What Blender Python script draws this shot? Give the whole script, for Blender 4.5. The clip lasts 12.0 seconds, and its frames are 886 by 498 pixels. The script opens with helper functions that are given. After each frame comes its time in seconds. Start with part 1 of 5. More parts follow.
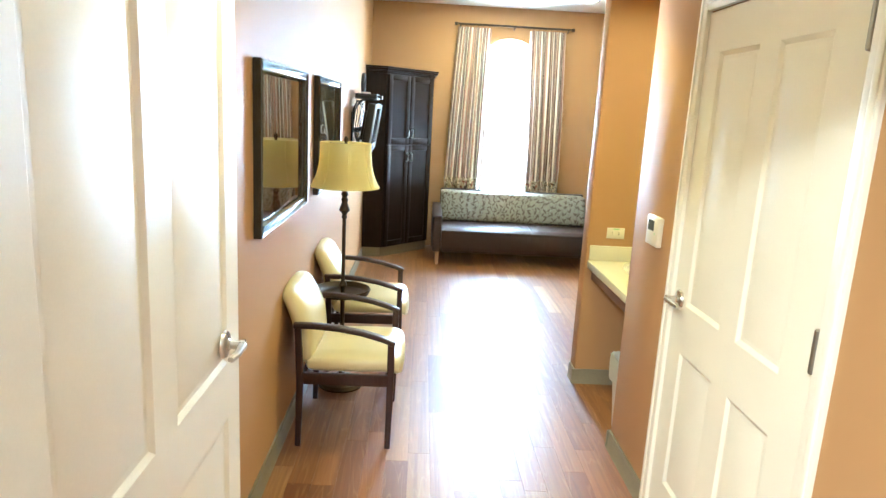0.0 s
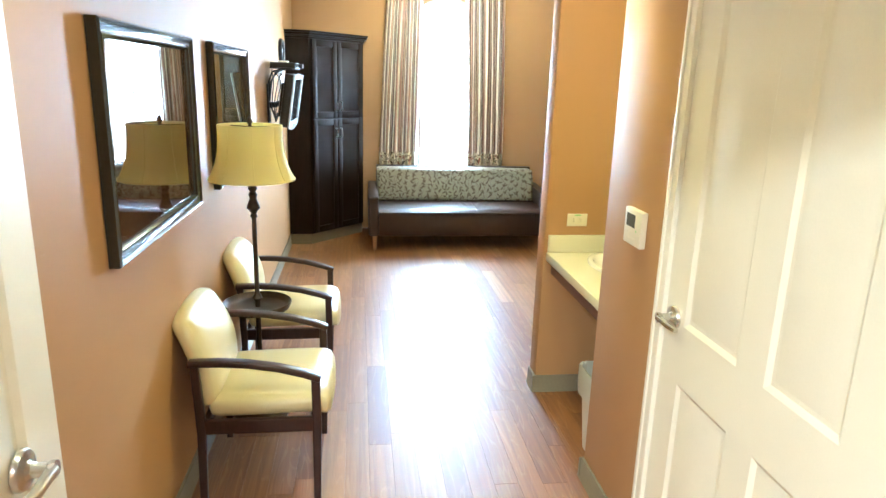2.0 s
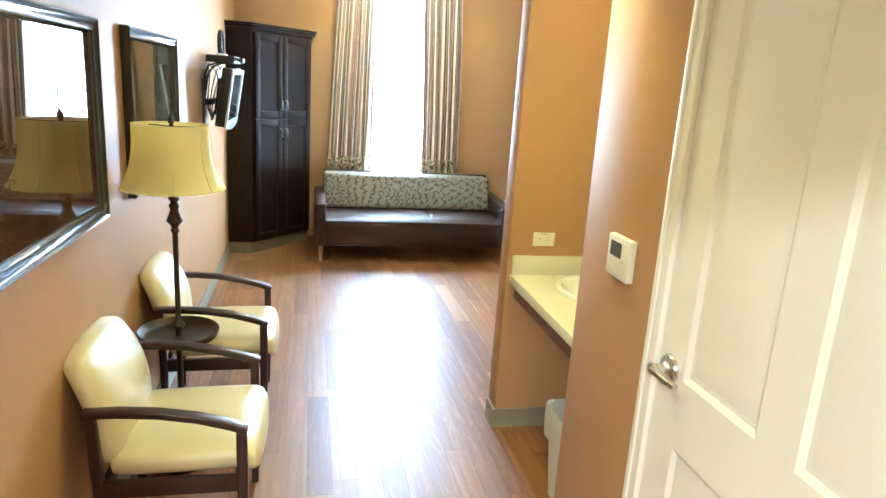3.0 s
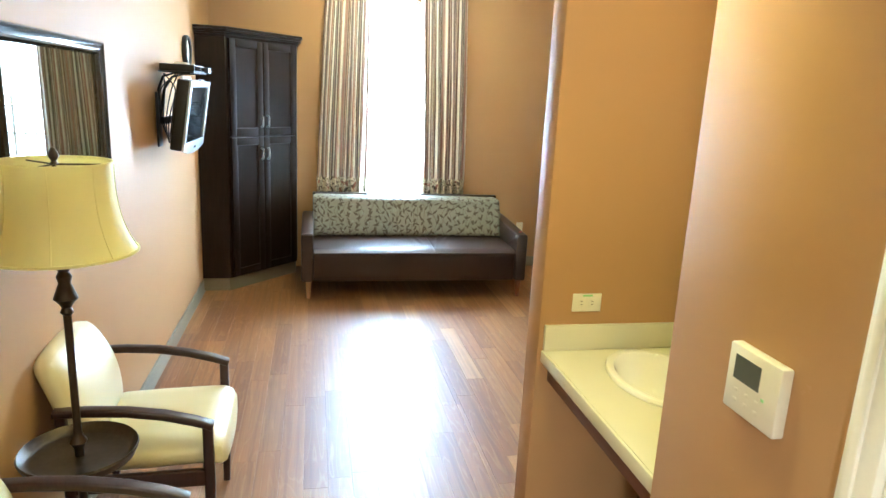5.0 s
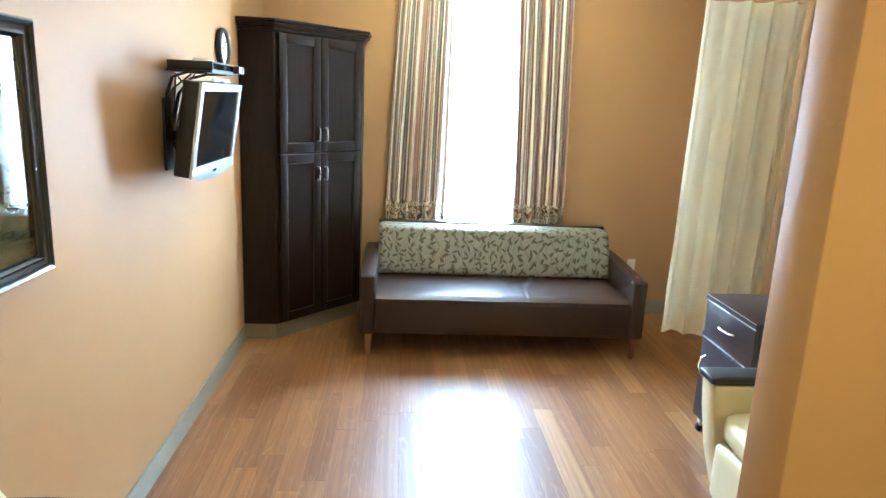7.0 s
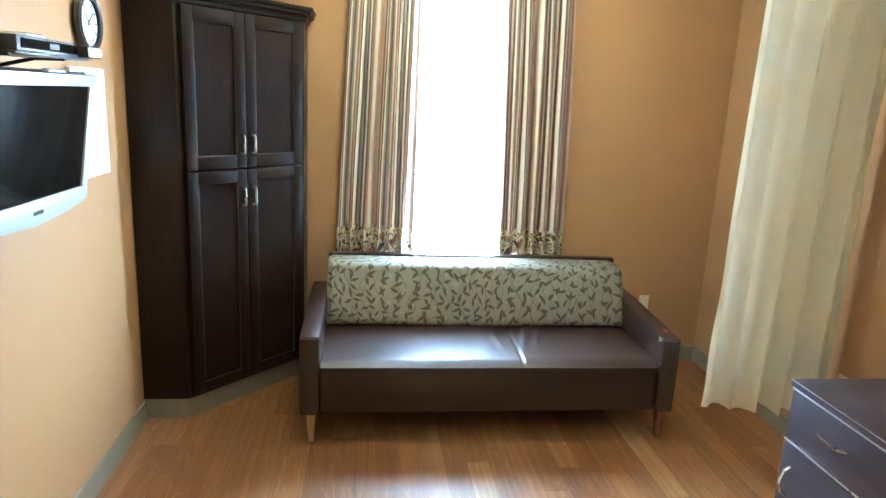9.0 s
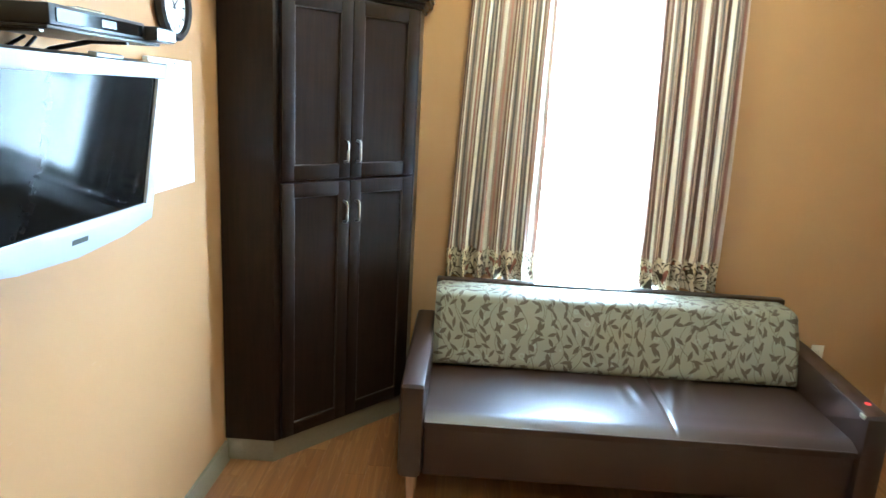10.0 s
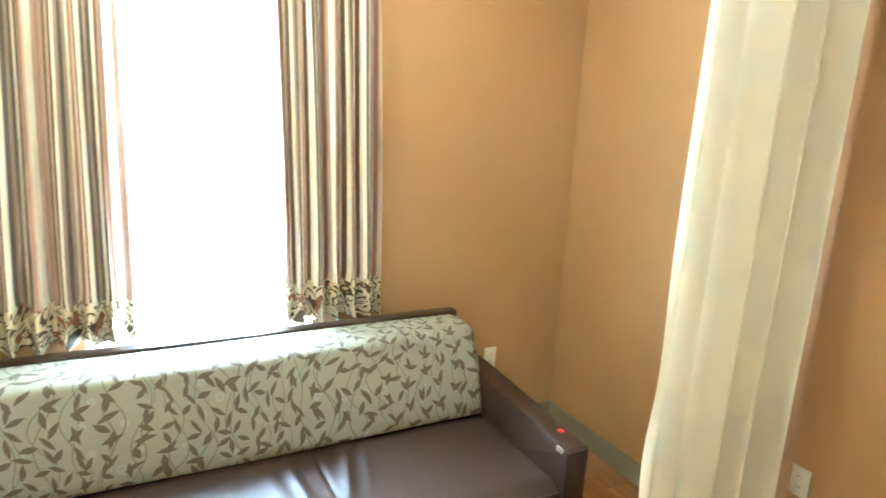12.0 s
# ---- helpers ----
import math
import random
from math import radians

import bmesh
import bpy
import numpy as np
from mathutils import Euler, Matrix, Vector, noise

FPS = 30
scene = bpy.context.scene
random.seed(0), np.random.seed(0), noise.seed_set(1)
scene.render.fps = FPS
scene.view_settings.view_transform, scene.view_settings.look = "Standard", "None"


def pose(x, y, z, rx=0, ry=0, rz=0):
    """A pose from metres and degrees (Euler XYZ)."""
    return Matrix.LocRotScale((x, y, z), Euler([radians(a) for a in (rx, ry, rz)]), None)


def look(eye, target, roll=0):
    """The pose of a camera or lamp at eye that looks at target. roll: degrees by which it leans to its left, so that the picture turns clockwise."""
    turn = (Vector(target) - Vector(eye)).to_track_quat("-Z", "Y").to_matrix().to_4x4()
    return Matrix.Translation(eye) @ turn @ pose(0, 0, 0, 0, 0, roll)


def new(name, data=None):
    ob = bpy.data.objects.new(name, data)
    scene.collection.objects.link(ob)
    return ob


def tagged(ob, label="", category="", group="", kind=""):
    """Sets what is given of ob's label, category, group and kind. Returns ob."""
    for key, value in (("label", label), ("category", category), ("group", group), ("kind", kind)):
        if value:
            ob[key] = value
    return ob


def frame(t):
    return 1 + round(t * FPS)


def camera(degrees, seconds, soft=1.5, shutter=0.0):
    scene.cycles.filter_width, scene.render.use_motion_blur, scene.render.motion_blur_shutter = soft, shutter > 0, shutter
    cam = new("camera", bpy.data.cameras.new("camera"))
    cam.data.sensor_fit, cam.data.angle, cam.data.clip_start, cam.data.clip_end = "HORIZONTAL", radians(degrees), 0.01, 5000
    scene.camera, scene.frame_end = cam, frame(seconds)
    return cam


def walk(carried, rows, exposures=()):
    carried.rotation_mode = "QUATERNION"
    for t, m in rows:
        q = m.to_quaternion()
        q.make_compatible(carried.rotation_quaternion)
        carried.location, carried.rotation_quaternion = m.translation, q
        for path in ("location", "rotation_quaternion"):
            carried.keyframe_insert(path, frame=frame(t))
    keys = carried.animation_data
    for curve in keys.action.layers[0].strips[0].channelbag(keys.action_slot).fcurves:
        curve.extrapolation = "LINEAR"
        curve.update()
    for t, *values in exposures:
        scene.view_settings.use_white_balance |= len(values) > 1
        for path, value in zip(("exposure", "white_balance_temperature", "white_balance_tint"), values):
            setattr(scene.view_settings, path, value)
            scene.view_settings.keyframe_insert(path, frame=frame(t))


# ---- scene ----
cam = camera(68.2, 12.0, 1.5, 0.12)
PATH = [
    (0, (0.31, 1.102, 1.745), (0.389, 3.057, 1.334), 3.1),
    (0.5, (0.317, 1.167, 1.749), (0.349, 3.124, 1.34), 3.2),
    (1, (0.321, 1.309, 1.766), (0.434, 3.267, 1.373), 3.4),
    (1.5, (0.322, 1.544, 1.778), (0.527, 3.472, 1.289), 3.3),
    (2, (0.381, 1.769, 1.768), (0.634, 3.689, 1.268), 1.7),
    (2.5, (0.404, 1.954, 1.764), (0.745, 3.87, 1.303), 2.7),
    (3, (0.415, 2.161, 1.757), (0.82, 4.059, 1.273), 3.7),
    (3.2, (0.437, 2.216, 1.752), (0.863, 4.117, 1.296), 2.9),
    (5, (0.577, 3.026, 1.768), (0.967, 4.933, 1.308), 2.8),
    (5.5, (0.598, 3.302, 1.763), (0.932, 5.22, 1.306), 2.5),
    (6, (0.653, 3.598, 1.754), (0.869, 5.536, 1.306), 2.4),
    (6.5, (0.69, 3.933, 1.755), (0.834, 5.877, 1.307), 2.7),
    (7, (0.722, 4.23, 1.749), (0.862, 6.175, 1.303), 2.6),
    (7.2, (0.711, 4.368, 1.739), (0.834, 6.315, 1.298), 2.7),
    (8.8, (0.787, 5.289, 1.762), (0.982, 7.228, 1.312), 2.9),
    (9, (0.795, 5.408, 1.761), (1.032, 7.341, 1.308), 2.8),
    (9.5, (0.791, 5.698, 1.744), (0.96, 7.641, 1.301), 2.8),
    (10, (0.702, 6.021, 1.733), (0.64, 7.968, 1.279), 3.2),
    (10.5, (0.68, 6.272, 1.732), (0.509, 8.211, 1.273), 3.2),
    (11, (0.75, 6.529, 1.737), (0.658, 8.472, 1.27), 3.0),
    (11.5, (0.86, 6.788, 1.722), (1.25, 8.694, 1.258), 2.9),
    (12, (1.021, 6.941, 1.738), (1.934, 8.658, 1.273), 3.0),
]
EXPOSURES = [(0, 3.48, 5150, 4), (2.5, 3.36, 5150, 4), (5, 3.18, 5250, 4), (7, 3.12, 5150, 4), (9.2, 3.02, 5100, 4), (10.7, 3.28, 5150, 4), (12, 3.66, 5400, 4)]
SKY, DAY, HALL, CORR, CAN, ALC_FILL, ROOM_FILL, EDGE_FILL = 0.15, 176.0, 0.90, 4.2, 7.0, 0.55, 2.3, 0.8
walk(cam, [(t, look(eye, target, roll)) for t, eye, target, roll in PATH], EXPOSURES)

# ---- world, sun, lamps ----
world = bpy.data.worlds.new("sky")
scene.world = world
world.use_nodes = True
wn = world.node_tree.nodes
sky = wn.new("ShaderNodeTexSky")
sky.sky_type = 'NISHITA'
sky.sun_disc = False
sky.sun_elevation, sky.sun_rotation = radians(38), radians(150)
sky.air_density, sky.dust_density, sky.ozone_density = 1.0, 4.0, 0.6
world.node_tree.links.new(sky.outputs[0], wn["Background"].inputs[0])
wn["Background"].inputs[1].default_value = SKY

sun = new("sun", bpy.data.lights.new("sun", 'SUN'))
sun.data.energy, sun.data.angle, sun.data.color = 4.0, radians(1), (1.0, 0.95, 0.86)
sun.matrix_world = look((6, -8, 12), (0, 0, 0))


def area_lamp(name, m, sx, sy, power, colour):
    d = bpy.data.lights.new(name, 'AREA')
    d.shape, d.size, d.size_y, d.energy, d.color = 'RECTANGLE', sx, sy, power, colour
    ob = new(name, d)
    ob.matrix_world = m
    return ob


# the daylight of the arched window
area_lamp("window_daylight", look((2.0, 10.4, 1.6), (2.0, 5.0, 1.6)), 2.7, 2.3, DAY, (0.73, 0.88, 1.0))
# unseen recessed ceiling lamps: entry and corridor, plus fill added in alcove and room
WARM, HALLLIGHT, ROOM_FILL_TINT, NEUTRAL = (1.0, 0.82, 0.20), (1.0, 0.86, 0.40), (1.0, 0.88, 0.42), (1.0, 0.94, 0.78)
for lx, ly, lz, power, colour in ((0.10, 3.00, 2.455, HALL, HALLLIGHT), (0.30, 0.3, 2.62, CORR, NEUTRAL), (-0.45, 0.5, 2.62, 6.0 * CORR, NEUTRAL), (1.58, 4.62, 2.455, ALC_FILL, WARM),
                                  (0.85, 8.75, 3.02, ROOM_FILL, ROOM_FILL_TINT), (2.10, 8.75, 3.02, 0.45 * ROOM_FILL, ROOM_FILL_TINT), (0.80, 5.95, 3.02, EDGE_FILL, WARM)):
    area_lamp("unseen_downlight_glow", look((lx, ly, lz), (lx, ly, 0)), 0.30, 0.30, power, colour)
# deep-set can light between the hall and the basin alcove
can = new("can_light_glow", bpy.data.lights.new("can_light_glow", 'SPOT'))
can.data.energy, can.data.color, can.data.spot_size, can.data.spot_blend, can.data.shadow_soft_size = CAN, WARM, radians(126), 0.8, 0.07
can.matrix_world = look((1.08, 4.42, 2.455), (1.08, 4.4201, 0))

# ---- materials ----


class Nodes:
    def __init__(self, name):
        self.m = bpy.data.materials.new(name)
        self.m.use_nodes = True
        self.t = self.m.node_tree
        self.b = self.t.nodes["Principled BSDF"]

    def put(self, socket, value):
        if isinstance(value, bpy.types.NodeSocket):
            self.t.links.new(value, socket)
        elif value is not None:
            socket.default_value = value

    def n(self, kind, ins=None, **attrs):
        node = self.t.nodes.new(kind)
        for k, v in attrs.items():
            setattr(node, k, v)
        for k, v in (ins or {}).items():
            self.put(node.inputs[k], v)
        return node

    def math(self, op, a, b=None, c=None):
        return self.n("ShaderNodeMath", {i: v for i, v in enumerate((a, b, c)) if v is not None}, operation=op).outputs[0]

    def vec(self, op, a, b=None):
        node = self.n("ShaderNodeVectorMath", {i: v for i, v in enumerate((a, b)) if v is not None}, operation=op)
        return node.outputs[0]

    def coord(self, kind="Object"):
        return self.n("ShaderNodeTexCoord").outputs[kind]

    def scaled(self, vec, s):
        return self.vec("MULTIPLY", vec, s)

    def noise(self, vec, scale, detail=4, rough=0.55, distort=0.0):
        node = self.n("ShaderNodeTexNoise", {"Vector": vec, "Scale": scale, "Detail": detail, "Roughness": rough, "Distortion": distort})
        return node.outputs[0]

    def ramp(self, fac, stops, interp='LINEAR'):
        node = self.n("ShaderNodeValToRGB", {0: fac})
        r = node.color_ramp
        r.interpolation = interp
        while len(r.elements) < len(stops):
            r.elements.new(0.5)
        for e, (p, c) in zip(r.elements, stops):
            e.position = p
            e.color = (*c, 1) if len(c) == 3 else c
        return node.outputs[0]

    def mix(self, fac, a, b, mode='MIX'):
        node = self.n("ShaderNodeMix", data_type='RGBA', blend_type=mode)
        self.put(node.inputs[0], fac)
        for i, v in ((6, a), (7, b)):
            self.put(node.inputs[i], (*v, 1) if isinstance(v, tuple) and len(v) == 3 else v)
        return node.outputs[2]

    def span(self, v, a, b):
        return self.n("ShaderNodeMapRange", {0: v, 3: a, 4: b}).outputs[0]

    def bump(self, height, strength, dist=0.002):
        return self.n("ShaderNodeBump", {"Strength": strength, "Distance": dist, "Height": height}).outputs[0]

    def out(self, colour=None, rough=None, metal=None, normal=None, **more):
        for k, v in (("Base Color", colour), ("Roughness", rough), ("Metallic", metal), ("Normal", normal), *more.items()):
            if isinstance(v, tuple) and len(v) == 3:
                v = (*v, 1)
            self.put(self.b.inputs[k], v)
        return self.m


def surface(name, colour, rough=0.5, metal=0.0, vary=0.12, grain=60.0, blotch=3.0, bump=0.15, dist=0.001, rough_vary=0.1, **more):
    """Plain stuff with variation at two scales and a fine relief."""
    k = Nodes(name)
    c = k.coord()
    fine, coarse = k.noise(c, grain, 5), k.noise(c, blotch, 3)
    both = k.math('ADD', k.math('MULTIPLY', fine, 0.45), k.math('MULTIPLY', coarse, 0.55))
    lo = tuple(v * (1 - vary) for v in colour)
    hi = tuple(min(1, v * (1 + vary)) for v in colour)
    col = k.ramp(both, [(0.3, lo), (0.7, hi)])
    return k.out(col, k.span(coarse, max(0.02, rough - rough_vary), min(1, rough + rough_vary)), metal, k.bump(fine, bump, dist), **more)


def paint_material():
    k = Nodes("wall_paint")
    c = k.coord()
    orange_peel, patch, scuff = k.noise(c, 260, 3), k.noise(c, 1.3, 4), k.noise(k.scaled(c, (1, 1, 3)), 7, 5, 0.7)
    col = k.mix(k.span(patch, 0.2, 0.8), (0.415, 0.242, 0.108), (0.465, 0.274, 0.126))
    col = k.mix(k.math('MULTIPLY', k.math('GREATER_THAN', scuff, 0.70), 0.12), col, (0.62, 0.42, 0.27))
    return k.out(col, k.span(patch, 0.52, 0.62), 0.0, k.bump(orange_peel, 0.12, 0.0008), **{"Specular IOR Level": 0.11})


def plank_material(name, source):
    """Wood-look plank floor; source: 'object' or 'island' randomness."""
    k = Nodes(name)
    if source == 'object':
        rnd = k.n("ShaderNodeObjectInfo").outputs["Random"]
    else:
        rnd = k.n("ShaderNodeNewGeometry").outputs["Random Per Island"]
    shift = k.n("ShaderNodeCombineXYZ", {0: k.math('MULTIPLY', rnd, 37.0), 1: k.math('MULTIPLY', rnd, 91.0), 2: 0.0}).outputs[0]
    c = k.vec('ADD', k.coord(), shift)
    long = k.scaled(c, (1.0, 0.10, 1.0))
    warp = k.noise(long, 13, 2, 0.45, 0.5)
    # cathedral figure: contour lines of a stretched noise
    rings = k.math('FRACT', k.math('MULTIPLY', warp, 7.0))
    rings = k.math('ABSOLUTE', k.math('SUBTRACT', rings, 0.5))
    pores = k.noise(k.scaled(c, (1.0, 0.03, 1.0)), 210, 4, 0.65)
    streak = k.noise(k.scaled(c, (1.0, 0.02, 1.0)), 38, 3)
    tone = k.ramp(rnd, [(0.0, (0.155, 0.056, 0.015)), (0.25, (0.240, 0.098, 0.027)), (0.5, (0.310, 0.140, 0.043)),
                        (0.75, (0.190, 0.075, 0.021)), (1.0, (0.420, 0.225, 0.082))])
    col = k.mix(k.math('MULTIPLY', k.ramp(rings, [(0.02, (1, 1, 1)), (0.12, (0, 0, 0))]), 0.20), tone, (0.50, 0.31, 0.13))
    col = k.mix(k.math('MULTIPLY', k.ramp(streak, [(0.42, (0, 0, 0)), (0.66, (1, 1, 1))]), 0.48), col, (0.105, 0.040, 0.016))
    col = k.mix(k.math('MULTIPLY', k.ramp(pores, [(0.50, (0, 0, 0)), (0.72, (1, 1, 1))]), 0.25), col, (0.10, 0.045, 0.024))
    smear = k.noise(k.coord("Object"), 5, 5, 0.6)
    rough = k.math('ADD', k.span(smear, 0.32, 0.39), k.math('MULTIPLY', pores, 0.05))
    return k.out(col, rough, 0.0, k.bump(k.math('ADD', pores, k.math('MULTIPLY', streak, 0.5)), 0.10, 0.0005), **{"Specular IOR Level": 0.68})


def dark_wood(name, a, b, rough, stretch=(1, 1, 0.06), coat=0.15, gloss=0.36):
    k = Nodes(name)
    c = k.coord()
    g = k.noise(k.scaled(c, stretch), 70, 5, 0.6, 0.4)
    cloud = k.noise(c, 2.2, 3)
    col = k.mix(k.ramp(g, [(0.35, (0, 0, 0)), (0.68, (1, 1, 1))]), a, b)
    col = k.mix(k.math('MULTIPLY', cloud, 0.35), col, tuple(v * 1.5 for v in b))
    return k.out(col, k.span(cloud, rough - 0.06, rough + 0.1), 0.0, k.bump(g, 0.08, 0.0006), **{"Coat Weight": coat, "Coat Roughness": 0.2, "Specular IOR Level": gloss})


def vinyl(name, colour, rough=0.32, vary=0.08):
    k = Nodes(name)
    c = k.coord()
    v = k.n("ShaderNodeTexVoronoi", {"Vector": c, "Scale": 420.0}).outputs[0]
    crease, cloud = k.noise(c, 24, 6, 0.65), k.noise(c, 3, 3)
    col = k.mix(k.span(cloud, 0, 1), tuple(x * (1 - vary) for x in colour), tuple(min(1, x * (1 + vary)) for x in colour))
    h = k.math('ADD', k.math('MULTIPLY', v, 0.5), crease)
    return k.out(col, k.span(cloud, rough - 0.03, rough + 0.06), 0.0, k.bump(h, 0.05, 0.0007))


def leaf_fabric():
    """Woven ground with brown vines: wavy stems and lance-shaped leaves on both sides of them."""
    k = Nodes("leaf_fabric")
    uv = k.coord("UV")
    weave = k.noise(uv, 420, 2)
    drift = k.n("ShaderNodeTexNoise", {"Vector": uv, "Scale": 3.2, "Detail": 0.0}).outputs[1]
    bent = k.vec('ADD', uv, k.vec('MULTIPLY', k.vec('SUBTRACT', drift, (0.5, 0.5, 0.5)), (0.17, 0.09, 0)))
    xyz = k.n("ShaderNodeSeparateXYZ", {0: bent})
    u, v = xyz.outputs[0], xyz.outputs[1]
    pitch = 0.092
    column = k.math('FLOOR', k.math('DIVIDE', u, pitch))
    across = k.math('SUBTRACT', u, k.math('MULTIPLY', k.math('ADD', column, 0.5), pitch))
    pattern = None
    for turn, swing, phase in ((27.0, 0.020, 2.4), (19.0, 0.034, 4.1)):
        wave = k.math('SINE', k.math('ADD', k.math('MULTIPLY', v, turn), k.math('MULTIPLY', column, phase)))
        x = k.math('SUBTRACT', across, k.math('MULTIPLY', wave, swing))
        stem = k.math('MULTIPLY', k.math('LESS_THAN', k.math('ABSOLUTE', x), 0.0017), 0.75)
        pattern = stem if pattern is None else k.math('MAXIMUM', pattern, stem)
    # leaves strewn in three layers, each leaning its own way off the vines
    for layer, (cell, lean, length, width) in enumerate(((0.076, 0.95, 0.028, 0.0090), (0.080, -0.85, 0.027, 0.0088), (0.087, 0.1, 0.029, 0.0088))):
        gu = k.math('ADD', k.math('DIVIDE', u, cell), 0.37 * layer)
        gv = k.math('ADD', k.math('DIVIDE', v, cell), k.math('ADD', 0.61 * layer, k.math('MULTIPLY', k.math('FLOOR', gu), 0.43)))
        spot = k.n("ShaderNodeCombineXYZ", {0: k.math('ADD', k.math('FLOOR', gu), 31.0 * layer), 1: k.math('FLOOR', gv), 2: 0.0}).outputs[0]
        white = k.n("ShaderNodeTexWhiteNoise", {"Vector": spot}, noise_dimensions='2D')
        rgb = k.n("ShaderNodeSeparateXYZ", {0: white.outputs[1]})
        px = k.math('SUBTRACT', k.math('MULTIPLY', k.math('SUBTRACT', k.math('FRACT', gu), 0.5), cell), k.math('MULTIPLY', k.math('SUBTRACT', rgb.outputs[0], 0.5), 0.024))
        py = k.math('SUBTRACT', k.math('MULTIPLY', k.math('SUBTRACT', k.math('FRACT', gv), 0.5), cell), k.math('MULTIPLY', k.math('SUBTRACT', rgb.outputs[1], 0.5), 0.024))
        ang = k.math('ADD', lean, k.math('MULTIPLY', k.math('SUBTRACT', rgb.outputs[2], 0.5), 1.0))
        sa, ca = k.math('SINE', ang), k.math('COSINE', ang)
        a = k.math('ADD', k.math('MULTIPLY', px, sa), k.math('MULTIPLY', py, ca))
        b = k.math('SUBTRACT', k.math('MULTIPLY', px, ca), k.math('MULTIPLY', py, sa))
        lens = k.math('SUBTRACT', 1.0, k.math('POWER', k.math('ABSOLUTE', k.math('DIVIDE', a, length)), 1.6))
        pattern = k.math('MAXIMUM', pattern, k.math('LESS_THAN', k.math('ABSOLUTE', b), k.math('MULTIPLY', lens, width)))
    ground = k.mix(k.noise(uv, 7, 3), (0.215, 0.205, 0.150), (0.260, 0.250, 0.185))
    dots = k.n("ShaderNodeTexVoronoi", {"Vector": uv, "Scale": 13.0}).outputs[0]
    ring_line = k.math('LESS_THAN', k.math('ABSOLUTE', k.math('SUBTRACT', dots, 0.16)), 0.045)
    ground = k.mix(k.math('MULTIPLY', ring_line, 0.35), ground, (0.34, 0.38, 0.34))
    col = k.mix(pattern, ground, (0.078, 0.056, 0.034))
    col = k.mix(k.math('MULTIPLY', weave, 0.2), col, (0.2, 0.2, 0.15))
    return k.out(col, 0.55, 0.0, k.bump(weave, 0.25, 0.0008), **{"Specular IOR Level": 0.3})


STRIPES = ["cream", "cream", "taupe", "rust", "taupe", "brown", "tan", "brown", "cream", "taupe", "slate", "taupe", "cream", "rust", "tan", "brown", "cream", "cream",
           "slate", "taupe", "slate", "cream", "brown", "taupe", "rust", "tan"]
CLOTH = {"cream": (0.84, 0.80, 0.68), "brown": (0.20, 0.125, 0.09), "tan": (0.60, 0.48, 0.36), "rust": (0.40, 0.22, 0.165),
         "taupe": (0.40, 0.31, 0.245), "slate": (0.16, 0.14, 0.12)}


def drape_fabric():
    k = Nodes("striped_drape_fabric")
    uv = k.n("ShaderNodeSeparateXYZ", {0: k.coord("UV")})
    u, v = uv.outputs[0], uv.outputs[1]
    stripe = k.ramp(k.math('FRACT', k.math('MULTIPLY', u, 1.9)), [(i / len(STRIPES), CLOTH[s]) for i, s in enumerate(STRIPES)], 'CONSTANT')
    # scrolling paisley band along the hem
    c = k.coord("UV")
    swirl = k.noise(c, 8, 1, 0.5, 2.6)
    scroll = k.math('ABSOLUTE', k.math('SUBTRACT', k.math('FRACT', k.math('MULTIPLY', swirl, 5.0)), 0.5))
    dark = k.math('LESS_THAN', scroll, 0.17)
    band = k.mix(dark, (0.72, 0.64, 0.44), (0.085, 0.06, 0.035))
    band = k.mix(k.math('GREATER_THAN', k.noise(c, 14, 1), 0.64), band, (0.30, 0.12, 0.07))
    hem = k.math('ADD', 0.155, k.math('MULTIPLY', k.math('GREATER_THAN', k.noise(c, 30, 0), 0.5), 0.012))
    col = k.mix(k.math('LESS_THAN', v, hem), stripe, band)
    weave = k.noise(c, 600, 2)
    k.out(col, 0.6, 0.0, k.bump(weave, 0.2, 0.0006), **{"Specular IOR Level": 0.2})
    return k.m


def cloth(name, colour, through_light, bump_scale=500):
    k = Nodes(name)
    c = k.coord()
    weave, cloud = k.noise(c, bump_scale, 2), k.noise(c, 4, 3)
    col = k.mix(cloud, tuple(x * 0.92 for x in colour), tuple(min(1, x * 1.06) for x in colour))
    k.out(col, 0.62, 0.0, k.bump(weave, 0.2, 0.0006), **{"Specular IOR Level": 0.25})
    thin = k.n("ShaderNodeBsdfTranslucent", {0: col}).outputs[0]
    both = k.n("ShaderNodeMixShader", {0: through_light, 1: k.b.outputs[0], 2: thin}).outputs[0]
    k.t.links.new(both, k.t.nodes["Material Output"].inputs[0])
    return k.m


def art_material(name, cols, scale):
    """A dim, blurred landscape print behind polished glass."""
    k = Nodes(name)
    c = k.coord()
    n1 = k.noise(k.scaled(c, (1, 1, 2.2)), scale, 5, 0.6, 0.8)
    n2 = k.noise(c, scale * 4, 4)
    col = k.ramp(k.math('ADD', k.math('MULTIPLY', n1, 0.75), k.math('MULTIPLY', n2, 0.25)),
                 [(0.30 + 0.4 * i / (len(cols) - 1), x) for i, x in enumerate(cols)])
    return k.out(col, 0.6, 0.0, None, **{"Coat Weight": 1.0, "Coat Roughness": 0.012, "Coat IOR": 1.5, "Specular IOR Level": 0.0})


def glass_material():
    k = Nodes("window_glass")
    k.b.inputs["Transmission Weight"].default_value = 1.0
    smudge = k.noise(k.coord(), 6, 4)
    return k.out((0.97, 0.99, 0.98), k.span(smudge, 0.0, 0.01), 0.0, None, IOR=1.05)


